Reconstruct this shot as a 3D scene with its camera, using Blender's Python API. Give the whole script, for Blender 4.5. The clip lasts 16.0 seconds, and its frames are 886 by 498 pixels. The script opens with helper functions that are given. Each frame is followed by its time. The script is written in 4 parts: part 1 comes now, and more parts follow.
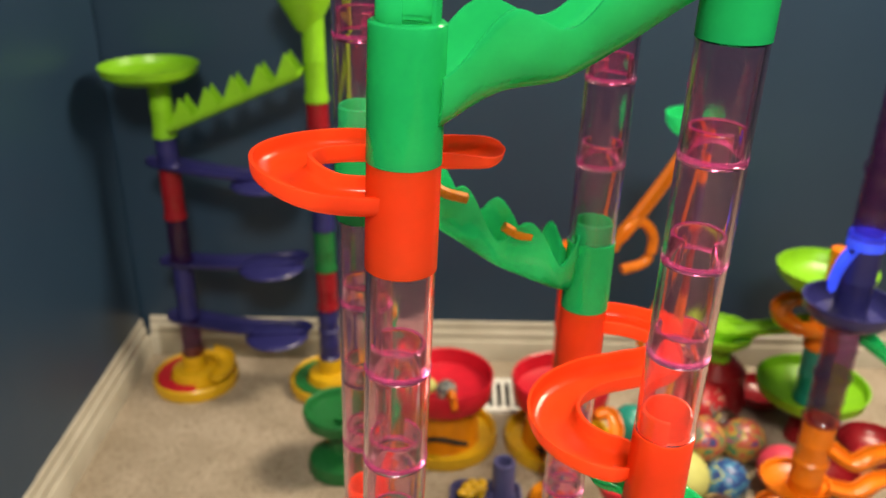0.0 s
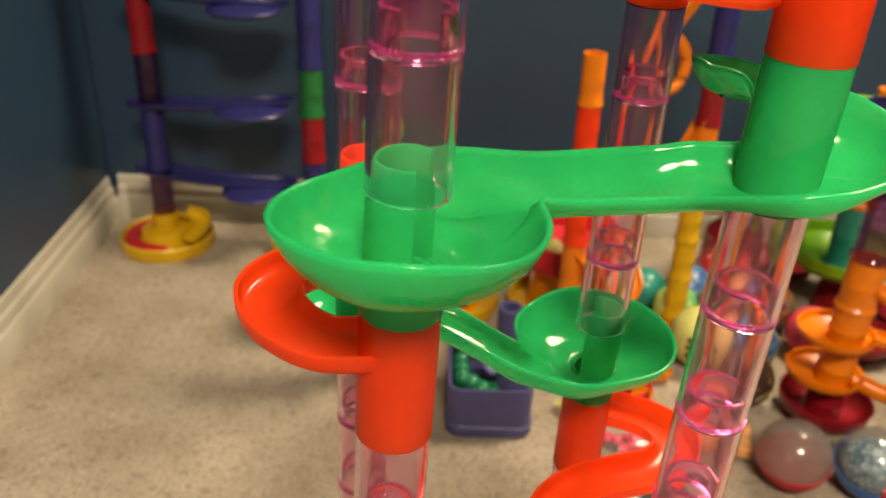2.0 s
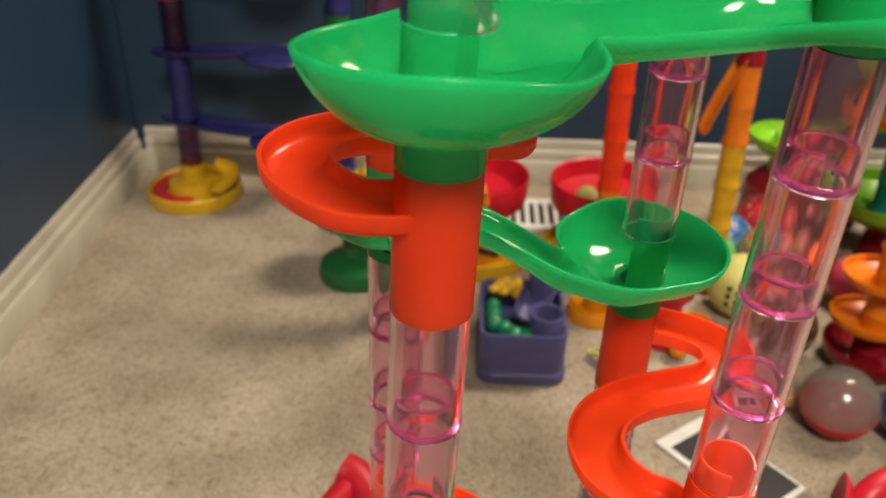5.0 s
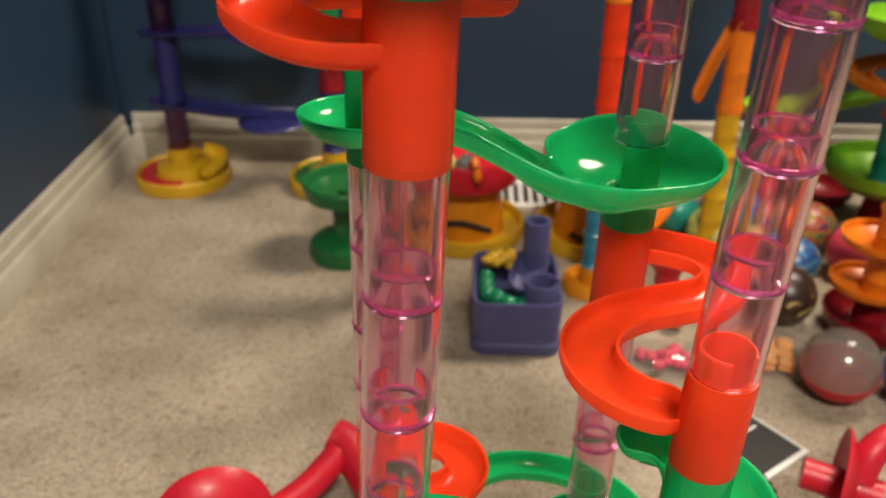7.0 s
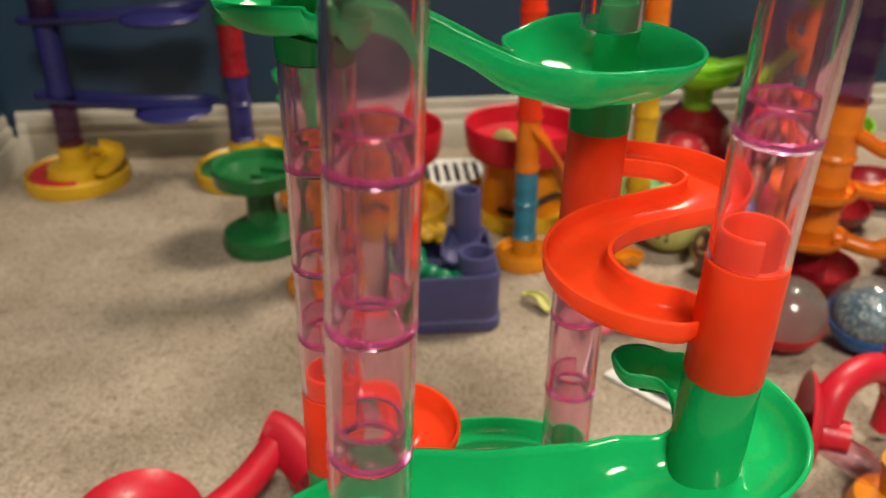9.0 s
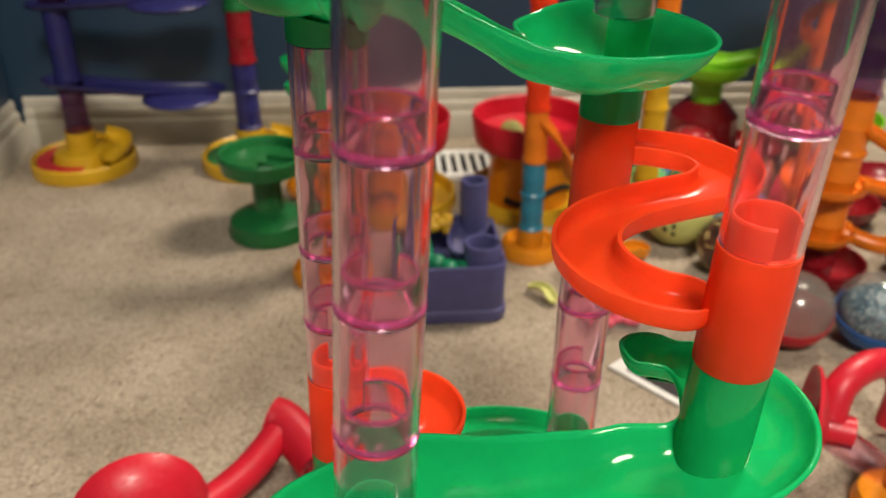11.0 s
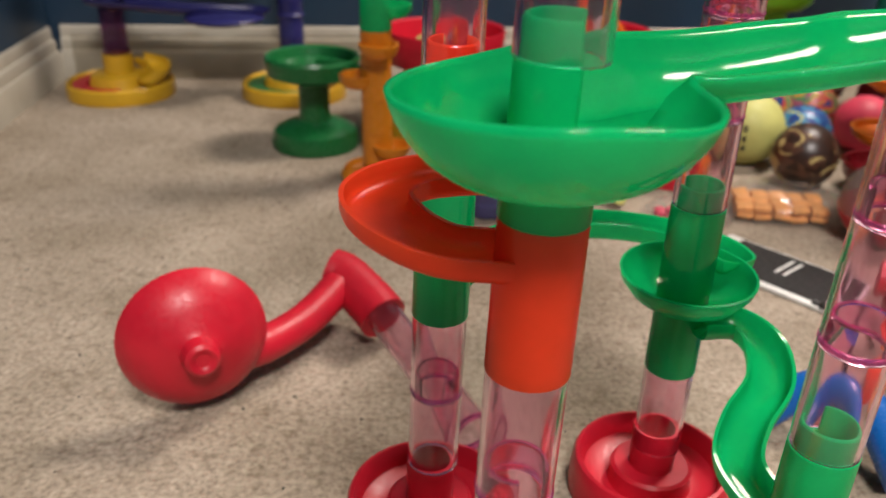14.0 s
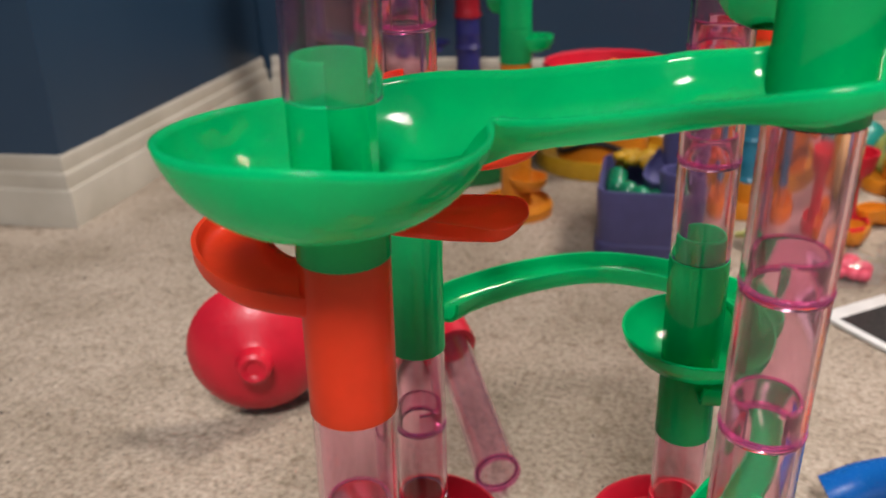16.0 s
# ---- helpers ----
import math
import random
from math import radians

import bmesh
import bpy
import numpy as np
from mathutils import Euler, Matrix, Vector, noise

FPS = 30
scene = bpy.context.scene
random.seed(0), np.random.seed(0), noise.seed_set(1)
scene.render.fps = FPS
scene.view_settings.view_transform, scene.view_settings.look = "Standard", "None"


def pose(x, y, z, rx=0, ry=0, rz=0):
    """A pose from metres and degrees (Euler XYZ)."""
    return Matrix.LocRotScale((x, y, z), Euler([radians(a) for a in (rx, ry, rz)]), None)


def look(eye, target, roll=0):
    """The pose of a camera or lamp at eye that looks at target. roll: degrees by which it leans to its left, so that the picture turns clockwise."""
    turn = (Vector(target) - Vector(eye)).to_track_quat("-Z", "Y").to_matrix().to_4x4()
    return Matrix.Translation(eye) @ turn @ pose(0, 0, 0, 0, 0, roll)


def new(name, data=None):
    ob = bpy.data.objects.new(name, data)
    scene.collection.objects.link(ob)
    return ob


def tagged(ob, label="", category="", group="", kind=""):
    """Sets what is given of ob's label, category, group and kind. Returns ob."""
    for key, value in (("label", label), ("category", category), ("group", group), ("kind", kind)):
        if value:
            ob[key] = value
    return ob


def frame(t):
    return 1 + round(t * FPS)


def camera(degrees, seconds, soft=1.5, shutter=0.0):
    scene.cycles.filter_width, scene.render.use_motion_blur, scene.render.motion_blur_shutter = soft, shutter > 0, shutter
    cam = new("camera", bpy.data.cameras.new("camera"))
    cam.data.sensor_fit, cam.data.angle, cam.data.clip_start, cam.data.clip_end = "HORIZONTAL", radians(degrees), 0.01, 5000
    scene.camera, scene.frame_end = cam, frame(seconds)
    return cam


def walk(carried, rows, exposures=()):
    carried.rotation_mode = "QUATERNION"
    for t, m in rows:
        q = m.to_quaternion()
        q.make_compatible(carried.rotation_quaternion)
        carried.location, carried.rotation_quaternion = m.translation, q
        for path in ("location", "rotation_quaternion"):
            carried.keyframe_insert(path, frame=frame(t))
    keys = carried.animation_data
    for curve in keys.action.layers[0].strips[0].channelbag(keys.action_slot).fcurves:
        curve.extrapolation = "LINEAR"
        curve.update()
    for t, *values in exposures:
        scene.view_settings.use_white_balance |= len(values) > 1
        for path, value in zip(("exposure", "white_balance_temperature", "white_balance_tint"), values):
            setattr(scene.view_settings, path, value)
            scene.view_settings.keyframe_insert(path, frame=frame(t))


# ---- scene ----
from mathutils import geometry

cam = camera(55.0, 16.0)
PATH = [
    (0, (0.183, 0.13, 0.867), (-0.038, 1.944, 0.052), 0.4),
    (0.5, (0.2, 0.147, 0.801), (-0.008, 1.953, -0.033), 0.7),
    (1, (0.198, 0.159, 0.765), (0.025, 1.95, -0.108), 0.9),
    (1.5, (0.172, 0.173, 0.693), (0.001, 1.948, -0.212), 1.6),
    (2, (0.16, 0.185, 0.663), (-0.021, 1.953, -0.254), 2.0),
    (2.5, (0.162, 0.194, 0.648), (-0.033, 1.954, -0.282), 1.7),
    (3, (0.158, 0.197, 0.642), (-0.053, 1.949, -0.299), 1.5),
    (5.3, (0.155, 0.188, 0.618), (-0.089, 1.915, -0.36), 1.1),
    (5.5, (0.151, 0.185, 0.617), (-0.097, 1.91, -0.364), 1.3),
    (6, (0.147, 0.186, 0.596), (-0.109, 1.917, -0.372), 1.3),
    (6.5, (0.154, 0.185, 0.583), (-0.103, 1.915, -0.387), 0.9),
    (7, (0.163, 0.186, 0.568), (-0.071, 1.93, -0.382), 0.3),
    (7.5, (0.166, 0.214, 0.549), (0.033, 1.994, -0.353), -0.3),
    (8, (0.161, 0.23, 0.526), (0.114, 2.02, -0.365), -0.5),
    (8.5, (0.143, 0.222, 0.51), (0.113, 2.003, -0.4), -0.5),
    (8.7, (0.14, 0.217, 0.507), (0.113, 1.992, -0.413), -0.5),
    (11, (0.138, 0.217, 0.502), (0.101, 1.981, -0.441), 0.2),
    (11.5, (0.137, 0.213, 0.487), (0.106, 1.974, -0.462), 0.5),
    (12, (0.146, 0.211, 0.479), (0.11, 1.959, -0.494), 0.2),
    (12.5, (0.143, 0.208, 0.46), (0.099, 1.944, -0.532), 0.3),
    (13, (0.121, 0.197, 0.413), (0.067, 1.934, -0.577), 0.2),
    (13.5, (0.093, 0.195, 0.359), (0.034, 1.967, -0.566), 0.4),
    (14, (0.09, 0.197, 0.341), (0.025, 2.001, -0.52), 1.1),
    (14.5, (0.097, 0.201, 0.339), (-0.042, 2.006, -0.51), 1.0),
    (15, (0.165, 0.21, 0.351), (-0.292, 1.973, -0.475), 0.0),
    (15.5, (0.209, 0.224, 0.351), (-0.395, 1.958, -0.443), -1.6),
    (16, (0.213, 0.222, 0.342), (-0.421, 1.944, -0.452), -2.2),
]
cam.data.dof.use_dof = True
cam.data.dof.focus_distance = 0.31
cam.data.dof.aperture_fstop = 13.0
walk(cam, [(t, look(eye, target, roll)) for t, eye, target, roll in PATH],
     [(0.0, 0.08, 7000, 12), (1.0, 0.12, 7700, 12), (2.0, 0.03, 7600, 12), (3.0, -0.05, 7300, 12), (5.5, -0.16, 6700, 14), (11.0, -0.10, 6500, 13), (13.5, -0.15, 6150, 17), (16.0, -0.07, 5850, 20)])

# ---- world and light ----
world = bpy.data.worlds.new("world")
scene.world = world
world.use_nodes = True
world.node_tree.nodes["Background"].inputs[0].default_value = (0.05, 0.06, 0.08, 1)
world.node_tree.nodes["Background"].inputs[1].default_value = 0.3


def area_lamp(name, eye, target, size, watts, colour):
    data = bpy.data.lights.new(name, "AREA")
    data.shape, data.size, data.energy, data.color = "DISK", size, watts, colour
    ob = new(name, data)
    ob.matrix_world = look(eye, target)
    return ob


area_lamp("table_lamp_light", (0.85, 1.38, 1.45), (0.12, 0.80, 0.1), 0.42, 29.0, (1.0, 0.88, 0.70))
# unseen fill lamp, added under the ceiling to brighten sides facing the camera
area_lamp("added_fill_light", (0.55, -1.05, 2.36), (0.55, -1.05, 0), 0.7, 116.0, (1.0, 0.92, 0.78))
scene.cycles.caustics_refractive = False


# ---- materials ----
def nodes_of(name):
    m = bpy.data.materials.new(name)
    m.use_nodes = True
    nt = m.node_tree
    return m, nt, nt.nodes["Principled BSDF"], nt.nodes["Material Output"]


def texture(nt, kind, scale, detail=4.0, space="Object"):
    co = nt.nodes.new("ShaderNodeTexCoord")
    tx = nt.nodes.new(kind)
    tx.inputs["Scale"].default_value = scale
    if "Detail" in tx.inputs:
        tx.inputs["Detail"].default_value = detail
    nt.links.new(co.outputs[space], tx.inputs["Vector"])
    return tx


def ramp(nt, source, stops):
    r = nt.nodes.new("ShaderNodeValToRGB")
    while len(r.color_ramp.elements) < len(stops):
        r.color_ramp.elements.new(0.5)
    for e, (at, c) in zip(r.color_ramp.elements, stops):
        e.position, e.color = at, (*c, 1)
    nt.links.new(source, r.inputs[0])
    return r


def bump(nt, p, source, strength, distance):
    b = nt.nodes.new("ShaderNodeBump")
    b.inputs["Strength"].default_value, b.inputs["Distance"].default_value = strength, distance
    nt.links.new(source, b.inputs["Height"])
    nt.links.new(b.outputs[0], p.inputs["Normal"])


def plastic(name, colour, rough=0.22, through_light=0.2, grime=0.12):
    """Moulded toy plastic: glossy, a little light shines through, faint scuffs."""
    m, nt, p, out = nodes_of(name)
    n = texture(nt, "ShaderNodeTexNoise", 60, 5)
    dark = tuple(c * (1 - grime) for c in colour)
    c = ramp(nt, n.outputs["Fac"], [(0.35, dark), (0.65, colour)])
    nt.links.new(c.outputs[0], p.inputs["Base Color"])
    fine = texture(nt, "ShaderNodeTexNoise", 350, 3)
    r = ramp(nt, fine.outputs["Fac"], [(0.3, (rough * 0.8,) * 3), (0.75, (rough * 1.5,) * 3)])
    nt.links.new(r.outputs[0], p.inputs["Roughness"])
    bump(nt, p, n.outputs["Fac"], 0.04, 0.0004)
    p.inputs["IOR"].default_value = 1.49
    if through_light:
        t = nt.nodes.new("ShaderNodeBsdfTranslucent")
        half = ramp(nt, n.outputs["Fac"], [(0.35, tuple(v ** 0.45 for v in dark)), (0.65, tuple(v ** 0.45 for v in colour))])
        nt.links.new(half.outputs[0], t.inputs[0])
        mix = nt.nodes.new("ShaderNodeMixShader")
        mix.inputs[0].default_value = through_light
        nt.links.new(p.outputs[0], mix.inputs[1])
        nt.links.new(t.outputs[0], mix.inputs[2])
        nt.links.new(mix.outputs[0], out.inputs[0])
    return m


def clear_plastic(name, colour, rough=0.03, gloss=0.9, haze=0.06):
    """Thin clear coloured plastic: tinted see-through walls, a little haze, and gloss that grows at a glancing angle."""
    m, nt, p, out = nodes_of(name)
    nt.nodes.remove(p)
    tr = nt.nodes.new("ShaderNodeBsdfTransparent")
    n = texture(nt, "ShaderNodeTexNoise", 45, 4)
    c = ramp(nt, n.outputs["Fac"], [(0.3, tuple(0.96 * v for v in colour)), (0.7, colour)])
    nt.links.new(c.outputs[0], tr.inputs[0])
    df = nt.nodes.new("ShaderNodeBsdfDiffuse")
    df.inputs[0].default_value = (*(v ** 4 for v in colour), 1)
    tl = nt.nodes.new("ShaderNodeBsdfTranslucent")
    tl.inputs[0].default_value = (*(v ** 4 for v in colour), 1)
    body = nt.nodes.new("ShaderNodeMixShader")
    body.inputs[0].default_value = 0.5
    nt.links.new(df.outputs[0], body.inputs[1])
    nt.links.new(tl.outputs[0], body.inputs[2])
    hz = nt.nodes.new("ShaderNodeMixShader")
    hz.inputs[0].default_value = haze
    nt.links.new(tr.outputs[0], hz.inputs[1])
    nt.links.new(body.outputs[0], hz.inputs[2])
    gl = nt.nodes.new("ShaderNodeBsdfGlossy")
    gl.inputs["Roughness"].default_value = rough
    gl.inputs[0].default_value = (gloss, gloss, gloss, 1)
    lw = nt.nodes.new("ShaderNodeLayerWeight")
    lw.inputs[0].default_value = 0.5
    pw = nt.nodes.new("ShaderNodeMath")
    pw.operation = "POWER"
    pw.inputs[1].default_value = 4.0
    nt.links.new(lw.outputs["Facing"], pw.inputs[0])
    ad = nt.nodes.new("ShaderNodeMath")
    ad.operation = "MULTIPLY_ADD"
    ad.inputs[1].default_value, ad.inputs[2].default_value = 0.35, 0.035
    nt.links.new(pw.outputs[0], ad.inputs[0])
    mix = nt.nodes.new("ShaderNodeMixShader")
    nt.links.new(ad.outputs[0], mix.inputs[0])
    nt.links.new(hz.outputs[0], mix.inputs[1])
    nt.links.new(gl.outputs[0], mix.inputs[2])
    nt.links.new(mix.outputs[0], out.inputs[0])
    return m


GREEN = plastic("green_plastic", (0.004, 0.60, 0.185), 0.08, 0.52)
ORANGE = plastic("neon_orange_plastic", (1.0, 0.080, 0.018), 0.18, 0.55)
RED = plastic("red_plastic", (0.60, 0.012, 0.030), 0.36, 0.12)
DARKRED = plastic("dark_red_plastic", (0.25, 0.008, 0.014), 0.25, 0.05)
YELLOW = plastic("yellow_plastic", (0.62, 0.36, 0.012), 0.3, 0.05)
AMBER = plastic("amber_plastic", (0.75, 0.26, 0.01), 0.28, 0.12)
TANGERINE = plastic("tangerine_plastic", (0.8, 0.2, 0.01), 0.28, 0.12)
LIME = plastic("lime_plastic", (0.22, 0.55, 0.02), 0.3, 0.12)
FOREST = plastic("forest_green_plastic", (0.01, 0.14, 0.035), 0.28, 0.05)
NAVY = plastic("indigo_plastic", (0.022, 0.022, 0.12), 0.3, 0.05)
PURPLE = plastic("slate_purple_plastic", (0.075, 0.075, 0.20), 0.35, 0.05)
BLUE = plastic("blue_plastic", (0.01, 0.12, 0.45), 0.22, 0.05)
SKY = plastic("teal_blue_plastic", (0.03, 0.22, 0.33), 0.3, 0.05)
TEAL = plastic("teal_plastic", (0.01, 0.25, 0.2), 0.3, 0.1)
MAGENTA = plastic("pink_rubber", (0.75, 0.06, 0.12), 0.5, 0.0)
LEMON = plastic("yellow_rubber", (0.50, 0.50, 0.15), 0.55, 0.0)
BLACK = plastic("black_plastic", (0.015, 0.014, 0.014), 0.4, 0.0)
WHITE = plastic("white_plastic", (0.72, 0.72, 0.68), 0.4, 0.0)
BISCUIT = plastic("orange_crackers", (0.95, 0.42, 0.12), 0.6, 0.0, 0.4)


def lit_plastic(name, colour, strength):
    """Plastic with a small light inside it."""
    m, nt, p, out = nodes_of(name)
    n = texture(nt, "ShaderNodeTexNoise", 40, 3)
    c = ramp(nt, n.outputs["Fac"], [(0.3, tuple(0.6 * v for v in colour)), (0.7, colour)])
    nt.links.new(c.outputs[0], p.inputs["Base Color"])
    nt.links.new(c.outputs[0], p.inputs["Emission Color"])
    p.inputs["Emission Strength"].default_value = strength
    p.inputs["Roughness"].default_value = 0.25
    return m


BLUELIGHT = lit_plastic("lit_blue_plastic", (0.03, 0.08, 0.9), 0.9)


def moulded_clear(name, colour, haze, rough=0.03, ior=1.42):
    """Clear moulded plastic that bends light, with a little milky haze, specks and smears."""
    m, nt, p, out = nodes_of(name)
    n = texture(nt, "ShaderNodeTexNoise", 40, 4)
    c = ramp(nt, n.outputs["Fac"], [(0.3, tuple(0.96 * v for v in colour)), (0.7, colour)])
    nt.links.new(c.outputs[0], p.inputs["Base Color"])
    smear = texture(nt, "ShaderNodeTexNoise", 90, 5)
    r = ramp(nt, smear.outputs["Fac"], [(0.4, (rough,) * 3), (0.75, (rough * 4,) * 3)])
    nt.links.new(r.outputs[0], p.inputs["Roughness"])
    p.inputs["IOR"].default_value = ior
    p.inputs["Transmission Weight"].default_value = 1.0
    tl, df = nt.nodes.new("ShaderNodeBsdfTranslucent"), nt.nodes.new("ShaderNodeBsdfDiffuse")
    for node in (tl, df):
        node.inputs[0].default_value = (0.85, 0.22, 0.40, 1)
    body, mix = nt.nodes.new("ShaderNodeMixShader"), nt.nodes.new("ShaderNodeMixShader")
    nt.links.new(tl.outputs[0], body.inputs[1])
    nt.links.new(df.outputs[0], body.inputs[2])
    mix.inputs[0].default_value = haze
    nt.links.new(p.outputs[0], mix.inputs[1])
    nt.links.new(body.outputs[0], mix.inputs[2])
    nt.links.new(mix.outputs[0], out.inputs[0])
    return m


PINK = moulded_clear("clear_pink_plastic", (0.975, 0.73, 0.83), 0.005)
PINKPEG = moulded_clear("clear_pink_peg", (0.97, 0.60, 0.78), 0.02)
PINKRING = clear_plastic("clear_pink_rim", (0.97, 0.60, 0.82), 0.05, 0.9, 0.14)
PURPLECLEAR = clear_plastic("clear_purple_plastic", (0.72, 0.55, 0.72))
CLEAR = clear_plastic("clear_plastic", (0.94, 0.94, 0.94))
FILM = clear_plastic("clear_film", (0.80, 0.78, 0.74), 0.12, 0.9, 0.10)
FROST = clear_plastic("clear_dull_plastic", (0.86, 0.85, 0.83), 0.15, 0.9, 0.25)


def paint_wall():
    m, nt, p, out = nodes_of("dark_blue_wall_paint")
    big = texture(nt, "ShaderNodeTexNoise", 2.5, 3)
    c = ramp(nt, big.outputs["Fac"], [(0.3, (0.013, 0.034, 0.066)), (0.7, (0.018, 0.044, 0.081))])
    nt.links.new(c.outputs[0], p.inputs["Base Color"])
    p.inputs["Roughness"].default_value = 0.4
    fine = texture(nt, "ShaderNodeTexNoise", 220, 4)
    bump(nt, p, fine.outputs["Fac"], 0.25, 0.001)
    return m


def carpet():
    m, nt, p, out = nodes_of("beige_carpet")
    tuft = texture(nt, "ShaderNodeTexNoise", 260, 6)
    patch = texture(nt, "ShaderNodeTexNoise", 9, 4)
    c1 = ramp(nt, tuft.outputs["Fac"], [(0.25, (0.22, 0.18, 0.135)), (0.5, (0.40, 0.335, 0.26)), (0.75, (0.53, 0.455, 0.36))])
    c2 = ramp(nt, patch.outputs["Fac"], [(0.35, (0.70, 0.69, 0.66)), (0.62, (0.94, 0.94, 0.94))])
    mul = nt.nodes.new("ShaderNodeMix")
    mul.data_type, mul.blend_type = "RGBA", "MULTIPLY"
    mul.inputs[0].default_value = 1.0
    nt.links.new(c1.outputs[0], mul.inputs[6])
    nt.links.new(c2.outputs[0], mul.inputs[7])
    nt.links.new(mul.outputs[2], p.inputs["Base Color"])
    p.inputs["Roughness"].default_value = 0.95
    p.inputs["Specular IOR Level"].default_value = 0.1
    clump = texture(nt, "ShaderNodeTexNoise", 85, 4)
    c3 = ramp(nt, clump.outputs["Fac"], [(0.30, (0.74, 0.72, 0.69)), (0.47, (1, 1, 1))])
    mul2 = nt.nodes.new("ShaderNodeMix")
    mul2.data_type, mul2.blend_type = "RGBA", "MULTIPLY"
    mul2.inputs[0].default_value = 1.0
    nt.links.new(mul.outputs[2], mul2.inputs[6])
    nt.links.new(c3.outputs[0], mul2.inputs[7])
    nt.links.new(mul2.outputs[2], p.inputs["Base Color"])
    bump(nt, p, clump.outputs["Fac"], 0.9, 0.005)
    return m


def trim_paint():
    m, nt, p, out = nodes_of("cream_trim_paint")
    n = texture(nt, "ShaderNodeTexNoise", 14, 5)
    c = ramp(nt, n.outputs["Fac"], [(0.3, (0.36, 0.33, 0.265)), (0.7, (0.47, 0.44, 0.365))])
    nt.links.new(c.outputs[0], p.inputs["Base Color"])
    p.inputs["Roughness"].default_value = 0.42
    return m


def plain_wall(name, colour):
    m, nt, p, out = nodes_of(name)
    n = texture(nt, "ShaderNodeTexNoise", 30, 4)
    c = ramp(nt, n.outputs["Fac"], [(0.3, tuple(v * 0.93 for v in colour)), (0.7, colour)])
    nt.links.new(c.outputs[0], p.inputs["Base Color"])
    p.inputs["Roughness"].default_value = 0.85
    return m


def marbled(name, stops, scale):
    """Swirled rubber ball."""
    m, nt, p, out = nodes_of(name)
    n = texture(nt, "ShaderNodeTexNoise", scale, 2)
    n.inputs["Distortion"].default_value = 1.6
    c = ramp(nt, n.outputs["Fac"], stops)
    c.color_ramp.interpolation = "CONSTANT"
    nt.links.new(c.outputs[0], p.inputs["Base Color"])
    p.inputs["Roughness"].default_value = 0.35
    return m


CLEARS = (PINK, PINKPEG)
WALL, CARPET, TRIM = paint_wall(), carpet(), trim_paint()
CEILING = plain_wall("white_ceiling_paint", (0.75, 0.73, 0.68))


# ---- mesh helpers ----
def mesh_of(name, bm, material, smooth=35):
    me = bpy.data.meshes.new(name)
    bmesh.ops.recalc_face_normals(bm, faces=bm.faces)
    bm.to_mesh(me)
    bm.free()
    me.materials.append(material)
    if smooth:
        for poly in me.polygons:
            poly.use_smooth = True
        me.set_sharp_from_angle(angle=radians(smooth))
    return me


def part(name, bm, material, parent=None, label="", m=None, smooth=35):
    """One mesh object under a thing or under a part."""
    ob = new(name, mesh_of(name, bm, material, smooth))
    if parent is not None:
        ob.parent = parent
    if m is not None:
        ob.matrix_basis = m
    if material in CLEARS:
        ob.visible_shadow = False
    return tagged(ob, label)


def thing(name, label, category, m=None, group=""):
    ob = new(name)
    ob.empty_display_size = 0.02
    if m is not None:
        ob.matrix_basis = m
    return tagged(ob, label, category, group)


def revolve(profile, seg=40, a0=0.0, a1=360.0, bm=None, at=(0, 0, 0)):
    """A closed profile of (r, z) turned about z, the whole way or through an arc with capped ends."""
    bm = bm or bmesh.new()
    full = a1 - a0 >= 359.9
    n = seg if full else seg + 1
    rings = []
    for i in range(n):
        a = radians(a0 + (a1 - a0) * i / seg)
        rings.append([bm.verts.new((at[0] + r * math.cos(a), at[1] + r * math.sin(a), at[2] + z)) for r, z in profile])
    k = len(profile)
    for i in range(seg):
        p, q = rings[i], rings[(i + 1) % n]
        for j in range(k):
            a, b, c, d = p[j], p[(j + 1) % k], q[(j + 1) % k], q[j]
            bm.faces.new((a, b, c, d))
    if not full:
        bm.faces.new(rings[0])
        bm.faces.new(rings[-1])
    bmesh.ops.remove_doubles(bm, verts=bm.verts, dist=1e-6)
    return bm


def catmull(points, per=8):
    pts = [Vector(p) for p in points]
    pts = [pts[0] * 2 - pts[1]] + pts + [pts[-1] * 2 - pts[-2]]
    out = []
    for i in range(1, len(pts) - 2):
        p0, p1, p2, p3 = pts[i - 1:i + 3]
        for k in range(per):
            t = k / per
            out.append(0.5 * ((2 * p1) + (p2 - p0) * t + (2 * p0 - 5 * p1 + 4 * p2 - p3) * t * t + (3 * p1 - p0 - 3 * p2 + p3) * t ** 3))
    out.append(pts[-2])
    return out


def sweep(points, profile_at, per=8, closed_profile=True, caps=True, bm=None):
    """A profile of (side, up) swept along a smooth curve, held upright."""
    bm = bm or bmesh.new()
    path = catmull(points, per)
    rings = []
    n = len(path)
    for i, p in enumerate(path):
        t = path[min(i + 1, n - 1)] - path[max(i - 1, 0)]
        side = t.cross(Vector((0, 0, 1)))
        side = side.normalized() if side.length > 1e-9 else Vector((1, 0, 0))
        rings.append([bm.verts.new(p + side * s + Vector((0, 0, u))) for s, u in profile_at(i / (n - 1))])
    k = len(rings[0])
    for a, b in zip(rings, rings[1:]):
        for j in range(k):
            bm.faces.new((a[j], a[(j + 1) % k], b[(j + 1) % k], b[j]))
    if caps:
        bm.faces.new(rings[0])
        bm.faces.new(rings[-1])
    return bm


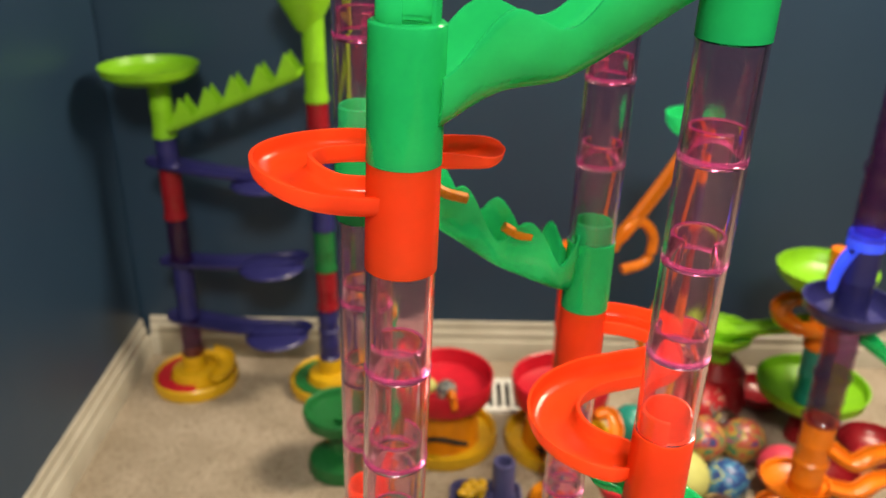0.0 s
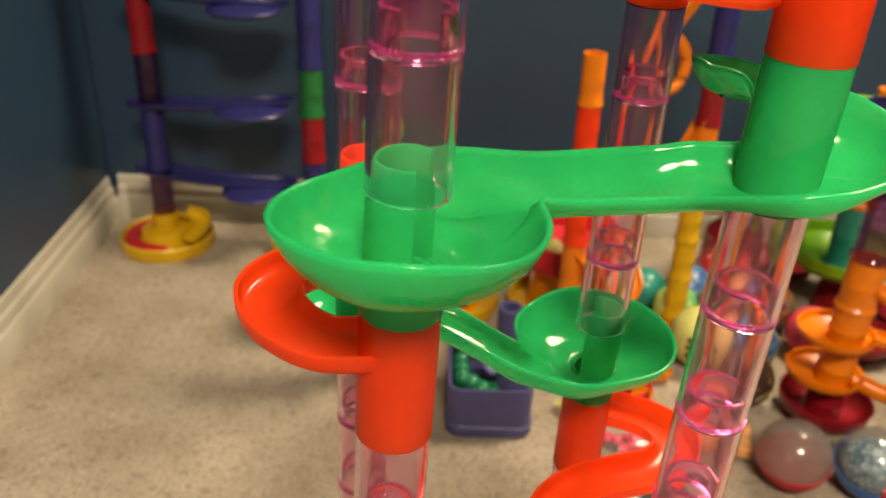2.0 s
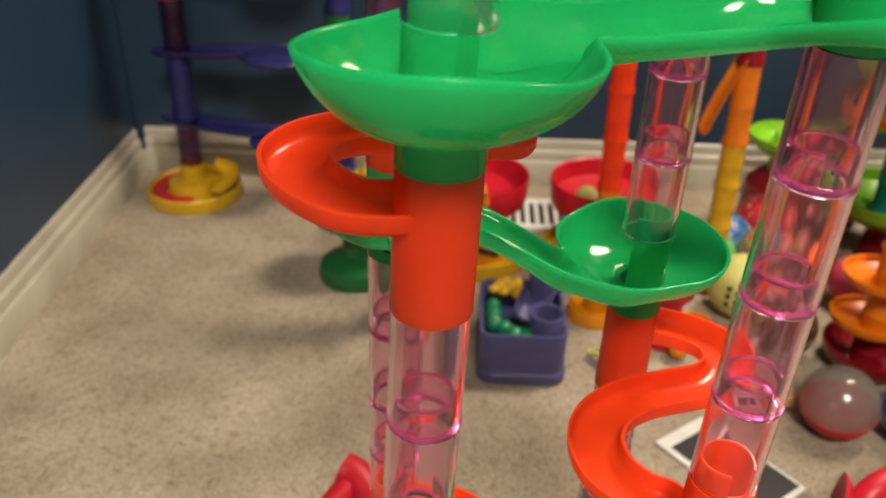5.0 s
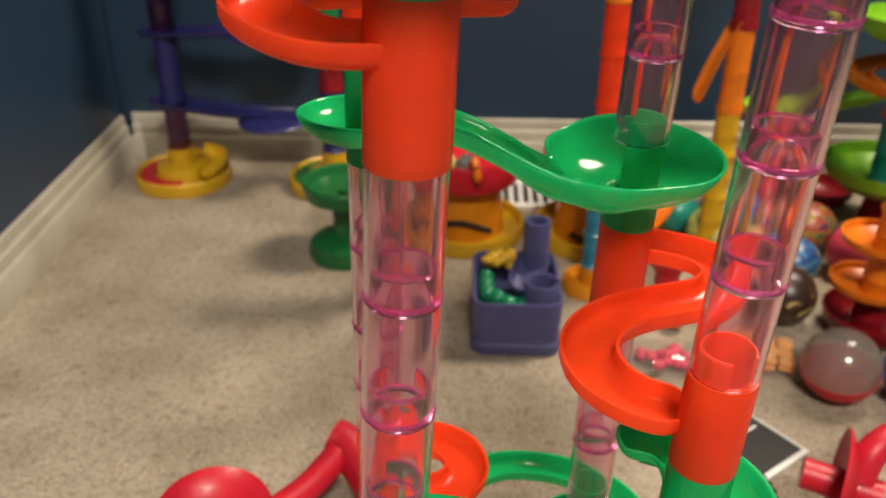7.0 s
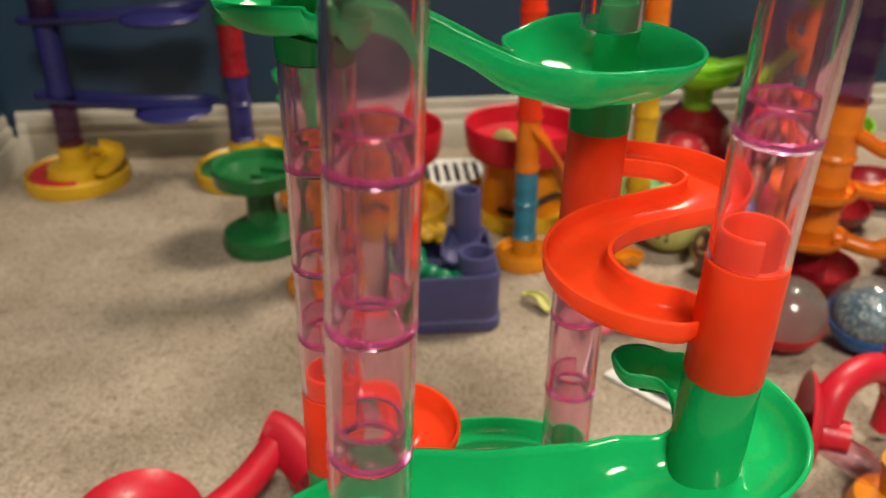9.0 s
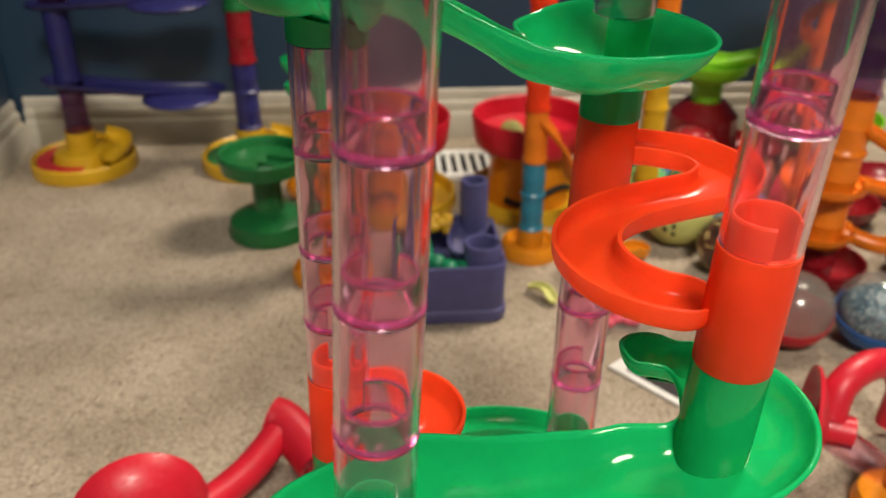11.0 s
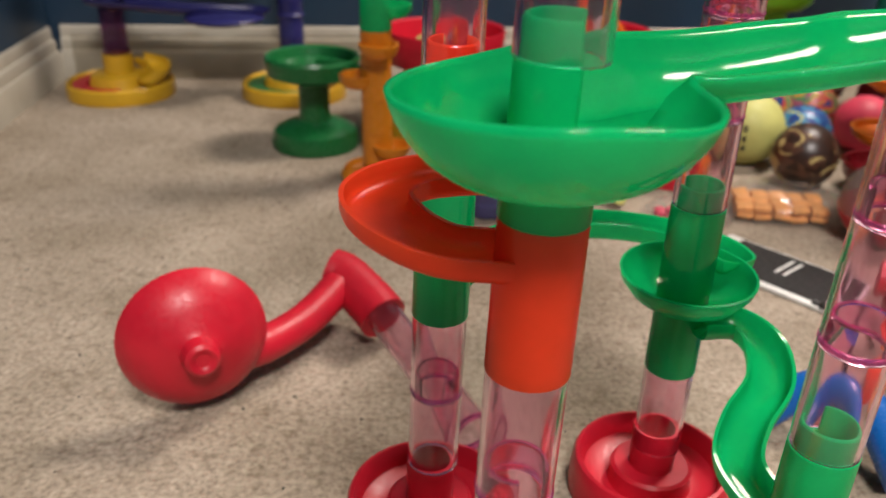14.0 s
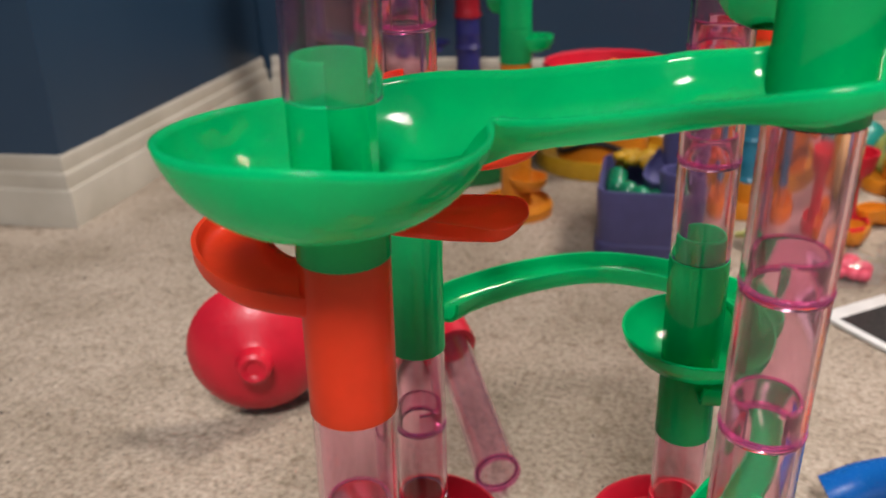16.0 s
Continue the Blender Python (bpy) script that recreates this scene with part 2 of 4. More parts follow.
def closed_gutter(points, half, depth, per=8, wave=None, wall=0.0018, n=12, flat=0.75, rounded=(False, True), swell=1.0, fade=0.0):
    """A rounded gutter along a curve, its rim at the curve's height; rounded: whether each end closes like a scoop."""
    path = catmull(points, per)
    length = sum((q - p).length for p, q in zip(path, path[1:]))

    def at(t):
        h, d = half, depth
        for yes, u in zip(rounded, (t, 1 - t)):
            if yes:
                u = min(1.0, u * length / half)
                k = max(0.12, math.sqrt(max(0.0, 1 - (1 - u) ** 2)))
                h, d = h * k, d * max(0.2, k)
        if fade:
            far = max(0.0, 1 - (1 - t) * length / fade)
            h, d = h * (1 + (swell - 1) * math.sin(math.pi * 0.5 * far)), d * (1 - 0.45 * far ** 1.5)
        up = wave(t) if wave else (0.0, 0.0)
        w = min(wall, 0.45 * h)
        outer, inner = [], []
        for i in range(n + 1):
            a = math.pi * i / n
            c, s_ = math.cos(a), math.sin(a)
            sx = math.copysign(abs(c) ** flat, c)
            lift = up[0] * max(0.0, sx) ** 3 + up[1] * max(0.0, -sx) ** 3
            outer.append((h * sx, -d * s_ ** flat + lift))
            inner.append(((h - w) * sx, -(d - w) * s_ ** flat + lift))
        return outer + inner[::-1]

    return sweep(points, at, per)


def pipe(points, radius, per=8, seg=14, radius_at=None):
    bm = bmesh.new()
    path = catmull(points, per)
    n = len(path)
    rings = []
    up = Vector((0, 0, 1))
    for i, p in enumerate(path):
        t = (path[min(i + 1, n - 1)] - path[max(i - 1, 0)]).normalized()
        ref = up if abs(t.z) < 0.95 else Vector((0, 1, 0))
        a = t.cross(ref).normalized()
        b = t.cross(a)
        r = radius_at(i / (n - 1)) if radius_at else radius
        rings.append([bm.verts.new(p + a * r * math.cos(2 * math.pi * k / seg) + b * r * math.sin(2 * math.pi * k / seg)) for k in range(seg)])
    for p, q in zip(rings, rings[1:]):
        for k in range(seg):
            bm.faces.new((p[k], p[(k + 1) % seg], q[(k + 1) % seg], q[k]))
    bm.faces.new(rings[0])
    bm.faces.new(rings[-1])
    return bm


def box(x0, x1, y0, y1, z0, z1, bevel=0.0, segments=2, bm=None):
    bm = bm or bmesh.new()
    made = bmesh.ops.create_cube(bm, size=1.0)["verts"]
    for v in made:
        v.co = Vector((x0 + (v.co.x + 0.5) * (x1 - x0), y0 + (v.co.y + 0.5) * (y1 - y0), z0 + (v.co.z + 0.5) * (z1 - z0)))
    if bevel:
        edges = {e for v in made for e in v.link_edges}
        bmesh.ops.bevel(bm, geom=list(edges), offset=bevel, segments=segments, profile=0.5, affect="EDGES")
    return bm


def ball(radius, seg=28, rings=18, bm=None, at=(0, 0, 0), squash=1.0):
    bm = bm or bmesh.new()
    made = bmesh.ops.create_uvsphere(bm, u_segments=seg, v_segments=rings, radius=radius)["verts"]
    for v in made:
        v.co.z *= squash
        v.co += Vector(at)
    return bm


# ---- the room ----
K = Vector((-0.549, 1.480, 0))          # inner corner, face of the skirting
OUT = Vector((-0.474, 0.914, 0))        # outer corner of the left wall
E1 = Vector((math.cos(radians(5.6)), math.sin(radians(5.6)), 0))
JOG = Vector((-1, -0.12, 0)).normalized()
FARX = K + E1 * 2.9


def slab_between(a, b, inward, back, thick, z0, z1):
    """An upright wall whose face lies 'back' behind the line from a to b."""
    bm = bmesh.new()
    n = inward.normalized()
    p = [a - n * back, b - n * back, b - n * (back + thick), a - n * (back + thick)]
    lo = [bm.verts.new((v.x, v.y, z0)) for v in p]
    hi = [bm.verts.new((v.x, v.y, z1)) for v in p]
    bm.faces.new(lo)
    bm.faces.new(hi)
    for i in range(4):
        bm.faces.new((lo[i], lo[(i + 1) % 4], hi[(i + 1) % 4], hi[i]))
    return bm


def skirting(a, b, inward, ea=0.0, eb=0.0):
    """Moulded skirting board along a line; ea, eb: how far its foot runs on past the ends, per metre of depth."""
    prof = [(0.0, 0.0), (0.0, 0.040), (0.0016, 0.0430), (0.0050, 0.0440), (0.0044, 0.056), (0.0056, 0.060), (0.0095, 0.0625), (0.0090, 0.0735), (0.0105, 0.0785), (0.0135, 0.081), (0.015, 0.081), (0.015, 0.0)]
    n, d = inward.normalized(), (b - a).normalized()
    bm = bmesh.new()
    ends = []
    for p, sgn, e in ((a, -1, ea), (b, 1, eb)):
        ends.append([bm.verts.new(p - n * q + d * sgn * e * q + Vector((0, 0, z))) for q, z in prof])
    k = len(prof)
    for j in range(k):
        bm.faces.new((ends[0][j], ends[0][(j + 1) % k], ends[1][(j + 1) % k], ends[1][j]))
    bm.faces.new(ends[0])
    bm.faces.new(ends[1])
    return bm


def structure(name, bm, material, label, category, smooth=0):
    return tagged(part(name, bm, material, smooth=smooth), label, category, kind="structure")


IN_BACK = Vector((E1.y, -E1.x, 0))
LEFTDIR = (OUT - K).normalized()
IN_LEFT = Vector((-LEFTDIR.y, LEFTDIR.x, 0))
IN_JOG = Vector((-JOG.y, JOG.x, 0)) if Vector((-JOG.y, JOG.x, 0)).y < 0 else Vector((JOG.y, -JOG.x, 0))
JOGEND = OUT + JOG * 1.4
BACKY = -1.9
structure("wall_back", slab_between(K - E1 * 0.15, FARX, IN_BACK, 0.013, 0.1, 0, 2.4), WALL, "dark navy blue painted wall behind the toys", "wall")
structure("wall_left", slab_between(K, OUT - LEFTDIR * 0.0135, IN_LEFT, 0.013, 0.1, 0, 2.4), WALL, "dark blue painted side wall with an outer corner", "wall")
structure("wall_jog", slab_between(OUT + JOG * 0.0135, JOGEND, IN_JOG, 0.014, 0.09, 0, 2.4), WALL, "dark blue wall turning away from the corner", "wall")
# three unseen walls and a ceiling, added to close the room and bounce light
structure("wall_west", slab_between(JOGEND, Vector((JOGEND.x, BACKY, 0)), Vector((1, 0, 0)), 0, 0.1, 0, 2.4), WALL, "unseen dark blue wall added to close the room", "wall")
structure("wall_east", slab_between(FARX, Vector((FARX.x, BACKY, 0)), Vector((-1, 0, 0)), 0, 0.1, 0, 2.4), WALL, "unseen dark blue wall added to close the room", "wall")
structure("wall_south", slab_between(Vector((JOGEND.x, BACKY, 0)), Vector((FARX.x, BACKY, 0)), Vector((0, 1, 0)), 0, 0.1, 0, 2.4), WALL, "unseen dark blue wall added behind the viewer", "wall")
structure("ceiling", box(JOGEND.x - 0.2, FARX.x + 0.2, BACKY - 0.2, 1.95, 2.4, 2.5), CEILING, "unseen white ceiling added to close the room", "ceiling")
structure("floor", box(JOGEND.x - 0.2, FARX.x + 0.2, BACKY - 0.2, 1.95, -0.1, 0.0), CARPET, "beige short-pile carpet with small dark crumbs", "carpet")
structure("baseboard", skirting(K, FARX, IN_BACK, 0, 0), TRIM, "cream moulded skirting board along the back wall", "baseboard", 30)
structure("baseboard", skirting(K, OUT, IN_LEFT, 0, -0.9), TRIM, "cream moulded skirting board along the side wall", "baseboard", 30)
structure("baseboard", skirting(OUT, JOGEND, IN_JOG, -1.05, 0), TRIM, "cream moulded skirting board past the corner", "baseboard", 30)

# ---- the large marble run ----
AXES = {"A": ((0.0, 0.1020, 0.422), (0.19, 0.1087, 0.4205), (0.30, 0.1120, 0.4185), (0.42, 0.1185, 0.4185), (0.48, 0.1215, 0.4175), (0.53, 0.1240, 0.4145), (0.65, 0.1295, 0.412), (0.95, 0.1420, 0.411)),
        "C": ((0.0, 0.2235, 0.467), (0.38, 0.2332, 0.4565), (0.60, 0.2415, 0.4495), (0.95, 0.2505, 0.4395)),
        "B": ((0.0, 0.1985, 0.594), (0.10, 0.2005, 0.592), (0.28, 0.2015, 0.583), (0.37, 0.2035, 0.579), (0.45, 0.2065, 0.577), (0.95, 0.2200, 0.572)),
        "D": ((0.0, 0.0725, 0.5575), (0.95, 0.0991, 0.5195))}


def P(pole, z):
    """The middle of a pole at height z: the stacks lean and bend a little."""
    t = AXES[pole]
    zs = [r[0] for r in t]
    return Vector((float(np.interp(z, zs, [r[1] for r in t])), float(np.interp(z, zs, [r[2] for r in t])), z))


def pole_pose(pole, z):
    """Standing on a pole's axis at height z, leaning with it."""
    up = (P(pole, z + 0.046) - P(pole, z)).normalized()
    side = Vector((1, 0, 0))
    fwd = up.cross(side).normalized()
    side = fwd.cross(up)
    m = Matrix((side, fwd, up)).transposed().to_4x4()
    m.translation = P(pole, z)
    return m


RO, RI, RP = 0.0131, 0.0113, 0.0110
run = thing("marble_run", "tall marble run with clear pink tubes and neon gutters", "marble run")


def stacked_tube(pole, z0, z1, material, name, label, slot=None, peg=True, rimmed=True):
    """One stacked tube: straight wall, rolled foot rim, and a slotted peg that plugs into the next."""
    h = z1 - z0
    m = pole_pose(pole, z0)
    clear = material is PINK
    prof = [(RI, 0.0), (RO, 0.0), (RO, h - 0.0006), (RO - 0.0006, h), (RI - 0.0016, h), (RI - 0.0016, h - 0.0016), (RI, h - 0.0022)]
    if not clear:
        prof[0], prof[1] = (RI, -0.0012), (RO + 0.0004, -0.0012)
        prof[2] = (RO + 0.0002, h - 0.0006)
    body = part(name, revolve(prof, 40), material, run, label, m)
    rim_mat = PINKRING if clear else material
    if clear and rimmed:
        rim = [(RI - 0.0002, -0.0002), (RO + 0.0002, -0.0002), (RO + 0.0004, 0.0005), (RO + 0.0002, 0.0011), (RI - 0.0002, 0.0014)]
        part("foot_rim", revolve(rim, 40), rim_mat, body, "glossy pink foot rim")
    if peg:
        a = slot if slot is not None else random.uniform(0, 360)
        pr = [(RP - 0.0016, h), (RP, h), (RP, h + 0.0105), (RP - 0.0005, h + 0.0112), (RP - 0.0012, h + 0.0112), (RP - 0.0016, h + 0.0105)]
        part("peg", revolve(pr, 32, a + 32, a + 328), PINKPEG if clear else material, body, "slotted plug ring")
        if clear:
            lip = [(RP - 0.0013, h + 0.0112), (RP - 0.0002, h + 0.0112), (RP - 0.0002, h + 0.0119), (RP - 0.0013, h + 0.0119)]
            part("lip", revolve(lip, 32, a + 32, a + 328), PINKRING, body, "glossy pink plug lip")
    return body


CLEARLABEL, ORLABEL, GRLABEL = "clear pink plastic tube", "neon orange plastic tube", "green plastic tube"


def pinks(pole, zs):
    for i, (lo, hi) in enumerate(zip(zs, zs[1:])):
        stacked_tube(pole, lo, hi, PINK, "clear_tube", CLEARLABEL, rimmed=i > 0)


pinks("A", [0.098, 0.147, 0.196])
pinks("A", [0.2915, 0.332, 0.377, 0.424, 0.472])
pinks("A", [0.5625, 0.606, 0.646, 0.689, 0.734])
pinks("A", [0.835, 0.880, 0.925])
pinks("C", [0.047, 0.090])
pinks("C", [0.137, 0.183, 0.232, 0.283])
pinks("C", [0.377, 0.419, 0.464, 0.510, 0.554])
pinks("C", [0.644, 0.684, 0.727, 0.770, 0.815])
pinks("B", [0.034, 0.088])
pinks("B", [0.184, 0.230, 0.277, 0.325])
pinks("B", [0.422, 0.464, 0.505, 0.549, 0.592])
pinks("B", [0.679, 0.724, 0.770, 0.815, 0.86])
pinks("D", [0.047, 0.093, 0.139])
pinks("D", [0.258, 0.290, 0.328, 0.375, 0.421])
pinks("D", [0.515, 0.560, 0.605])


# dish tracks: a round dish at one pole, a gutter, and a curl round the next pole
def tray(start, sdf, height, step, thick, name, material, parent, label, m, hole=0.0112):
    """A sheet whose outline is sdf(x, y) = 0 and whose height is height(x, y, d): rings along the rim, a net inside."""
    def slope(p):
        e = 1e-5
        g = np.array(((sdf(p[0] + e, p[1]) - sdf(p[0] - e, p[1])) / (2 * e), (sdf(p[0], p[1] + e) - sdf(p[0], p[1] - e)) / (2 * e)))
        return g / (np.linalg.norm(g) + 1e-12), max(np.linalg.norm(g), 0.3)

    def onto(p, level):
        for _ in range(5):
            n, size = slope(p)
            p = p - n * (sdf(p[0], p[1]) - level) / size
        return p

    edge = [onto(np.array(start), 0.0)]
    while len(edge) < 900:
        n, _ = slope(edge[-1])
        edge.append(onto(edge[-1] + np.array((-n[1], n[0])) * step * 0.75, 0.0))
        if len(edge) > 20 and np.linalg.norm(edge[-1] - edge[0]) < step * 0.6:
            edge.pop()
            break
    insets = (0.0, 0.0006, 0.0014, 0.0024, 0.0036, 0.0050, 0.0068, 0.0090, 0.0115)
    rings = [edge]
    for inset in insets[1:]:
        rings.append([onto(p - slope(p)[0] * 0.0006, -inset) for p in rings[-1]])
    rows = [[(p[0], p[1], float(height(p[0], p[1], -w))) for p in ring] for ring, w in zip(rings, insets)]
    bm = bmesh.new()
    bands = [[bm.verts.new(p) for p in row] for row in rows]
    n = len(edge)
    for a, b in zip(bands, bands[1:]):
        for i in range(n):
            bm.faces.new((a[i], a[(i + 1) % n], b[(i + 1) % n], b[i]))
    lo, hi = np.min(edge, axis=0), np.max(edge, axis=0)
    X, Y = np.meshgrid(np.arange(lo[0], hi[0], step), np.arange(lo[1], hi[1], step), indexing="ij")
    keep = sdf(X, Y) < -insets[-1] - 0.5 * step
    flat = [Vector((p[0], p[1])) for p in rings[-1]] + [Vector((x, y)) for x, y in zip(X[keep], Y[keep])]
    found = geometry.delaunay_2d_cdt(flat, [], [list(range(n))], 1, 1e-6)
    inner = [bm.verts.new((v.x, v.y, float(height(v.x, v.y, min(float(sdf(v.x, v.y)), 0.0))))) for v in found[0]]
    for f in found[2]:
        mid = sum((inner[k].co.xy for k in f), Vector((0, 0))) / len(f)
        if mid.length > hole:
            bm.faces.new([inner[k] for k in f])
    bmesh.ops.delete(bm, geom=[v for v in bm.verts if not v.link_faces], context="VERTS")
    bmesh.ops.remove_doubles(bm, verts=bm.verts, dist=2e-5)
    ob = part(name, bm, material, parent, label, m, smooth=70)
    mod = ob.modifiers.new("wall", "SOLIDIFY")
    mod.thickness, mod.offset = thick, 0.0
    return ob


def smin(a, b, k):
    h = np.clip(0.5 + 0.5 * (b - a) / k, 0, 1)
    return b * (1 - h) + a * h - k * h * (1 - h)


def circle(x, y, cx, cy, r):
    return np.sqrt((x - cx) ** 2 + (y - cy) ** 2) - r


def capsule(x, y, ax, ay, bx, by, r):
    px, py, dx, dy = x - ax, y - ay, bx - ax, by - ay
    t = np.clip((px * dx + py * dy) / (dx * dx + dy * dy), 0, 1)
    return np.sqrt((px - dx * t) ** 2 + (py - dy * t) ** 2) - r


def step01(v, lo, hi):
    t = np.clip((v - lo) / (hi - lo), 0, 1)
    return t * t * (3 - 2 * t)


def taper(x, y, ax, ay, bx, by, ra, rb):
    """A straight bar with round ends, of one radius at its start and another at its end."""
    px, py, dx, dy = x - ax, y - ay, bx - ax, by - ay
    t = np.clip((px * dx + py * dy) / (dx * dx + dy * dy), 0, 1)
    return np.sqrt((px - dx * t) ** 2 + (py - dy * t) ** 2) - (ra + (rb - ra) * t)


def dish_sdf(x, y, loop_r, cx, cy, r):
    d = smin(circle(x, y, cx, cy, r), taper(x, y, 0.012, 0.0325, 0.119, 0.0250, 0.0135, 0.0175), 0.004 + 0.019 * step01(y, 0.018, 0.034))
    d = smin(d, circle(x, y, 0.121, 0.007 + loop_r, loop_r), 0.010)
    d = smin(d, circle(x, y, 0.103, 0.0725, 0.0115), 0.004)
    cut = capsule(x, y, 0.040, 0.0585, 0.1035, 0.0525, 0.0085)
    k = 0.006
    h = np.clip(0.5 - 0.5 * (d + cut) / k, 0, 1)
    return d * (1 - h) - cut * h + k * h * (1 - h)


def rim_curve(points):
    """A smooth line of rim heights along the piece, through a few of them."""
    dense = catmull([(x, z, 0) for x, z in points], 10)
    xs, zs = [p.x for p in dense], [p.y for p in dense]
    return lambda x: np.interp(x, xs, zs)


def dish_height(x, y, d, near_rim, far_rim, climb, depth):
    """A round dish with a flat floor and curved sides, and a shallow gutter that rises to the next pole."""
    near, far = near_rim(x), far_rim(x)
    across = np.clip((y - 0.008) / 0.037, 0, 1)
    across = np.where(x < 0.02, np.clip((y + 0.030) / 0.065, 0, 1), across)
    turn = np.degrees(np.arctan2(y - 0.044, x - 0.121))
    turn = np.where(turn < -90, turn + 360, turn)
    helix = climb * np.clip((turn + 20) / 160, 0, 1) * np.where(x < 0.121, step01(y, 0.050, 0.064), 1.0)
    rim_z = near + (far - near) * across + helix
    low = step01(y, -0.006, 0.016)
    bed = 0.0195 + 0.0020 * np.clip((np.hypot(x, y) - 0.012) / 0.03, 0, 1)
    floor_z = bed + (near - depth - bed) * step01(x, 0.016, 0.056) * low + helix
    w = 0.0265 - 0.0115 * step01(x, 0.020, 0.052) * low
    u = np.clip(1 + d / w, 0, 1)
    q = 1 - (1 - (0.97 * u) ** 2.1) ** (1 / 2.1)
    q = q / (1 - (1 - 0.97 ** 2.1) ** (1 / 2.1))
    return floor_z + (rim_z - floor_z) * q


def dish_track(pole, partner, z0, ztop, zp0, zp1, turn, near_rim, far_rim, climb=0.022, loop_r=0.036, depth=0.0085, foot=0.0075, cx=0.000, cy=-0.004, r=0.0435):
    base = P(pole, z0)
    m = pose(base.x, base.y, base.z, 0, 0, turn)
    near_rim, far_rim = rim_curve(near_rim), rim_curve(far_rim)
    tray((-0.0450, 0.0), lambda x, y: dish_sdf(x, y, loop_r, cx, cy, r), lambda x, y, d: dish_height(x, y, d, near_rim, far_rim, climb, depth), 0.0024, 0.0018, "dish_track", GREEN, run, "glossy green dish with a gutter to the next pole", m)
    stacked_tube(pole, z0 + foot, z0 + 0.0195, GREEN, "collar", "green plastic collar", peg=False)
    # the slotted inlet tube that stands in the dish
    h = ztop - z0
    prof = [(RI - 0.0002, 0.0185), (RO - 0.0004, 0.0185), (RO - 0.0006, h), (RP, h + 0.0006), (RP, h + 0.0100), (RP - 0.0006, h + 0.0112), (RP - 0.0014, h + 0.0112), (RP - 0.0020, h + 0.0100)]
    part("inlet_tube", revolve(prof, 40, turn + 52, turn + 288), GREEN, run, "slotted green inlet tube", pole_pose(pole, z0))
    stacked_tube(partner, zp0, zp1, GREEN, "green_tube", GRLABEL)


dish_track("A", "C", 0.515, 0.5625, 0.554, 0.602, 0,
           ((-0.05, 0.0430), (0.0, 0.0455), (0.02, 0.0445), (0.045, 0.0400), (0.07, 0.0435), (0.095, 0.0485), (0.12, 0.0530), (0.16, 0.0560)),
           ((-0.05, 0.0385), (-0.03, 0.0390), (-0.012, 0.0425), (0.015, 0.0440), (0.04, 0.0455), (0.075, 0.0510), (0.108, 0.0545), (0.16, 0.0580)), cx=0.003, cy=-0.002, r=0.0420)
dish_track("A", "C", 0.240, 0.2915, 0.283, 0.333, 0,
           ((-0.05, 0.0445), (0.0, 0.0465), (0.02, 0.0455), (0.045, 0.0415), (0.07, 0.0455), (0.095, 0.0515), (0.12, 0.0570), (0.16, 0.0620)),
           ((-0.05, 0.0420), (-0.03, 0.0430), (-0.012, 0.0450), (0.015, 0.0485), (0.04, 0.0505), (0.07, 0.0550), (0.106, 0.0590), (0.16, 0.0640)), climb=0.016)
dish_track("B", "D", 0.374, 0.4220, 0.421, 0.468, 180,
           ((-0.05, 0.0390), (0.0, 0.0435), (0.02, 0.0430), (0.037, 0.0405), (0.049, 0.0440), (0.061, 0.0505), (0.076, 0.0575), (0.090, 0.0615), (0.12, 0.0650), (0.16, 0.0670)),
           ((-0.05, 0.0360), (-0.03, 0.0380), (-0.014, 0.0400), (0.018, 0.0425), (0.028, 0.0435), (0.042, 0.0470), (0.064, 0.0570), (0.080, 0.0640), (0.12, 0.0690), (0.16, 0.0690)), climb=0.003, loop_r=0.032, foot=0.0045, cx=0.0, cy=-0.003, r=0.0430)


# orange loops beside a pole
def loop_chute(pole, z0, z1, turn=0, rise=0.006, short=False, rim=0.040, reach=1.0):
    stacked_tube(pole, z0, z1, ORANGE, "orange_tube", ORLABEL, peg=short)
    plan = [(-0.006, 0.000), (-0.027, -0.002), (-0.0435, 0.006), (-0.0510, 0.022), (-0.0440, 0.037), (-0.026, 0.046), (-0.006, 0.053), (0.008, 0.056), (0.020, 0.059), (0.033, 0.061)]
    if short:
        plan = plan[:6]
    pts = [(x * reach, y, rim + (0.002 if 1 < i < 6 else 0.0) + rise * i / 9 - 0.0010 * max(0, i - 5)) for i, (x, y) in enumerate(plan)]
    bm = closed_gutter(pts, 0.0118, 0.0088, 7, flat=0.5, wall=0.0016, **({} if short else {"swell": 1.35, "fade": 0.045}))
    part("loop_chute", bm, ORANGE, run, "neon orange looped gutter", pole_pose(pole, z0) @ pose(0, 0, 0, 0, 0, turn))


loop_chute("A", 0.734, 0.775, 0, 0.003, rim=0.029)
loop_chute("A", 0.472, 0.5225, 4, 0.001, rim=0.0375, reach=0.93)
loop_chute("A", 0.196, 0.2475, -5, 0.008, reach=1.03)
loop_chute("A", 0.050, 0.098, 180, 0.006, True)
loop_chute("D", 0.212, 0.258, 180, 0.006, True)
stacked_tube("D", 0.187, 0.212, GREEN, "green_tube", GRLABEL, peg=False)
stacked_tube("D", 0.468, 0.515, ORANGE, "orange_tube", ORLABEL)


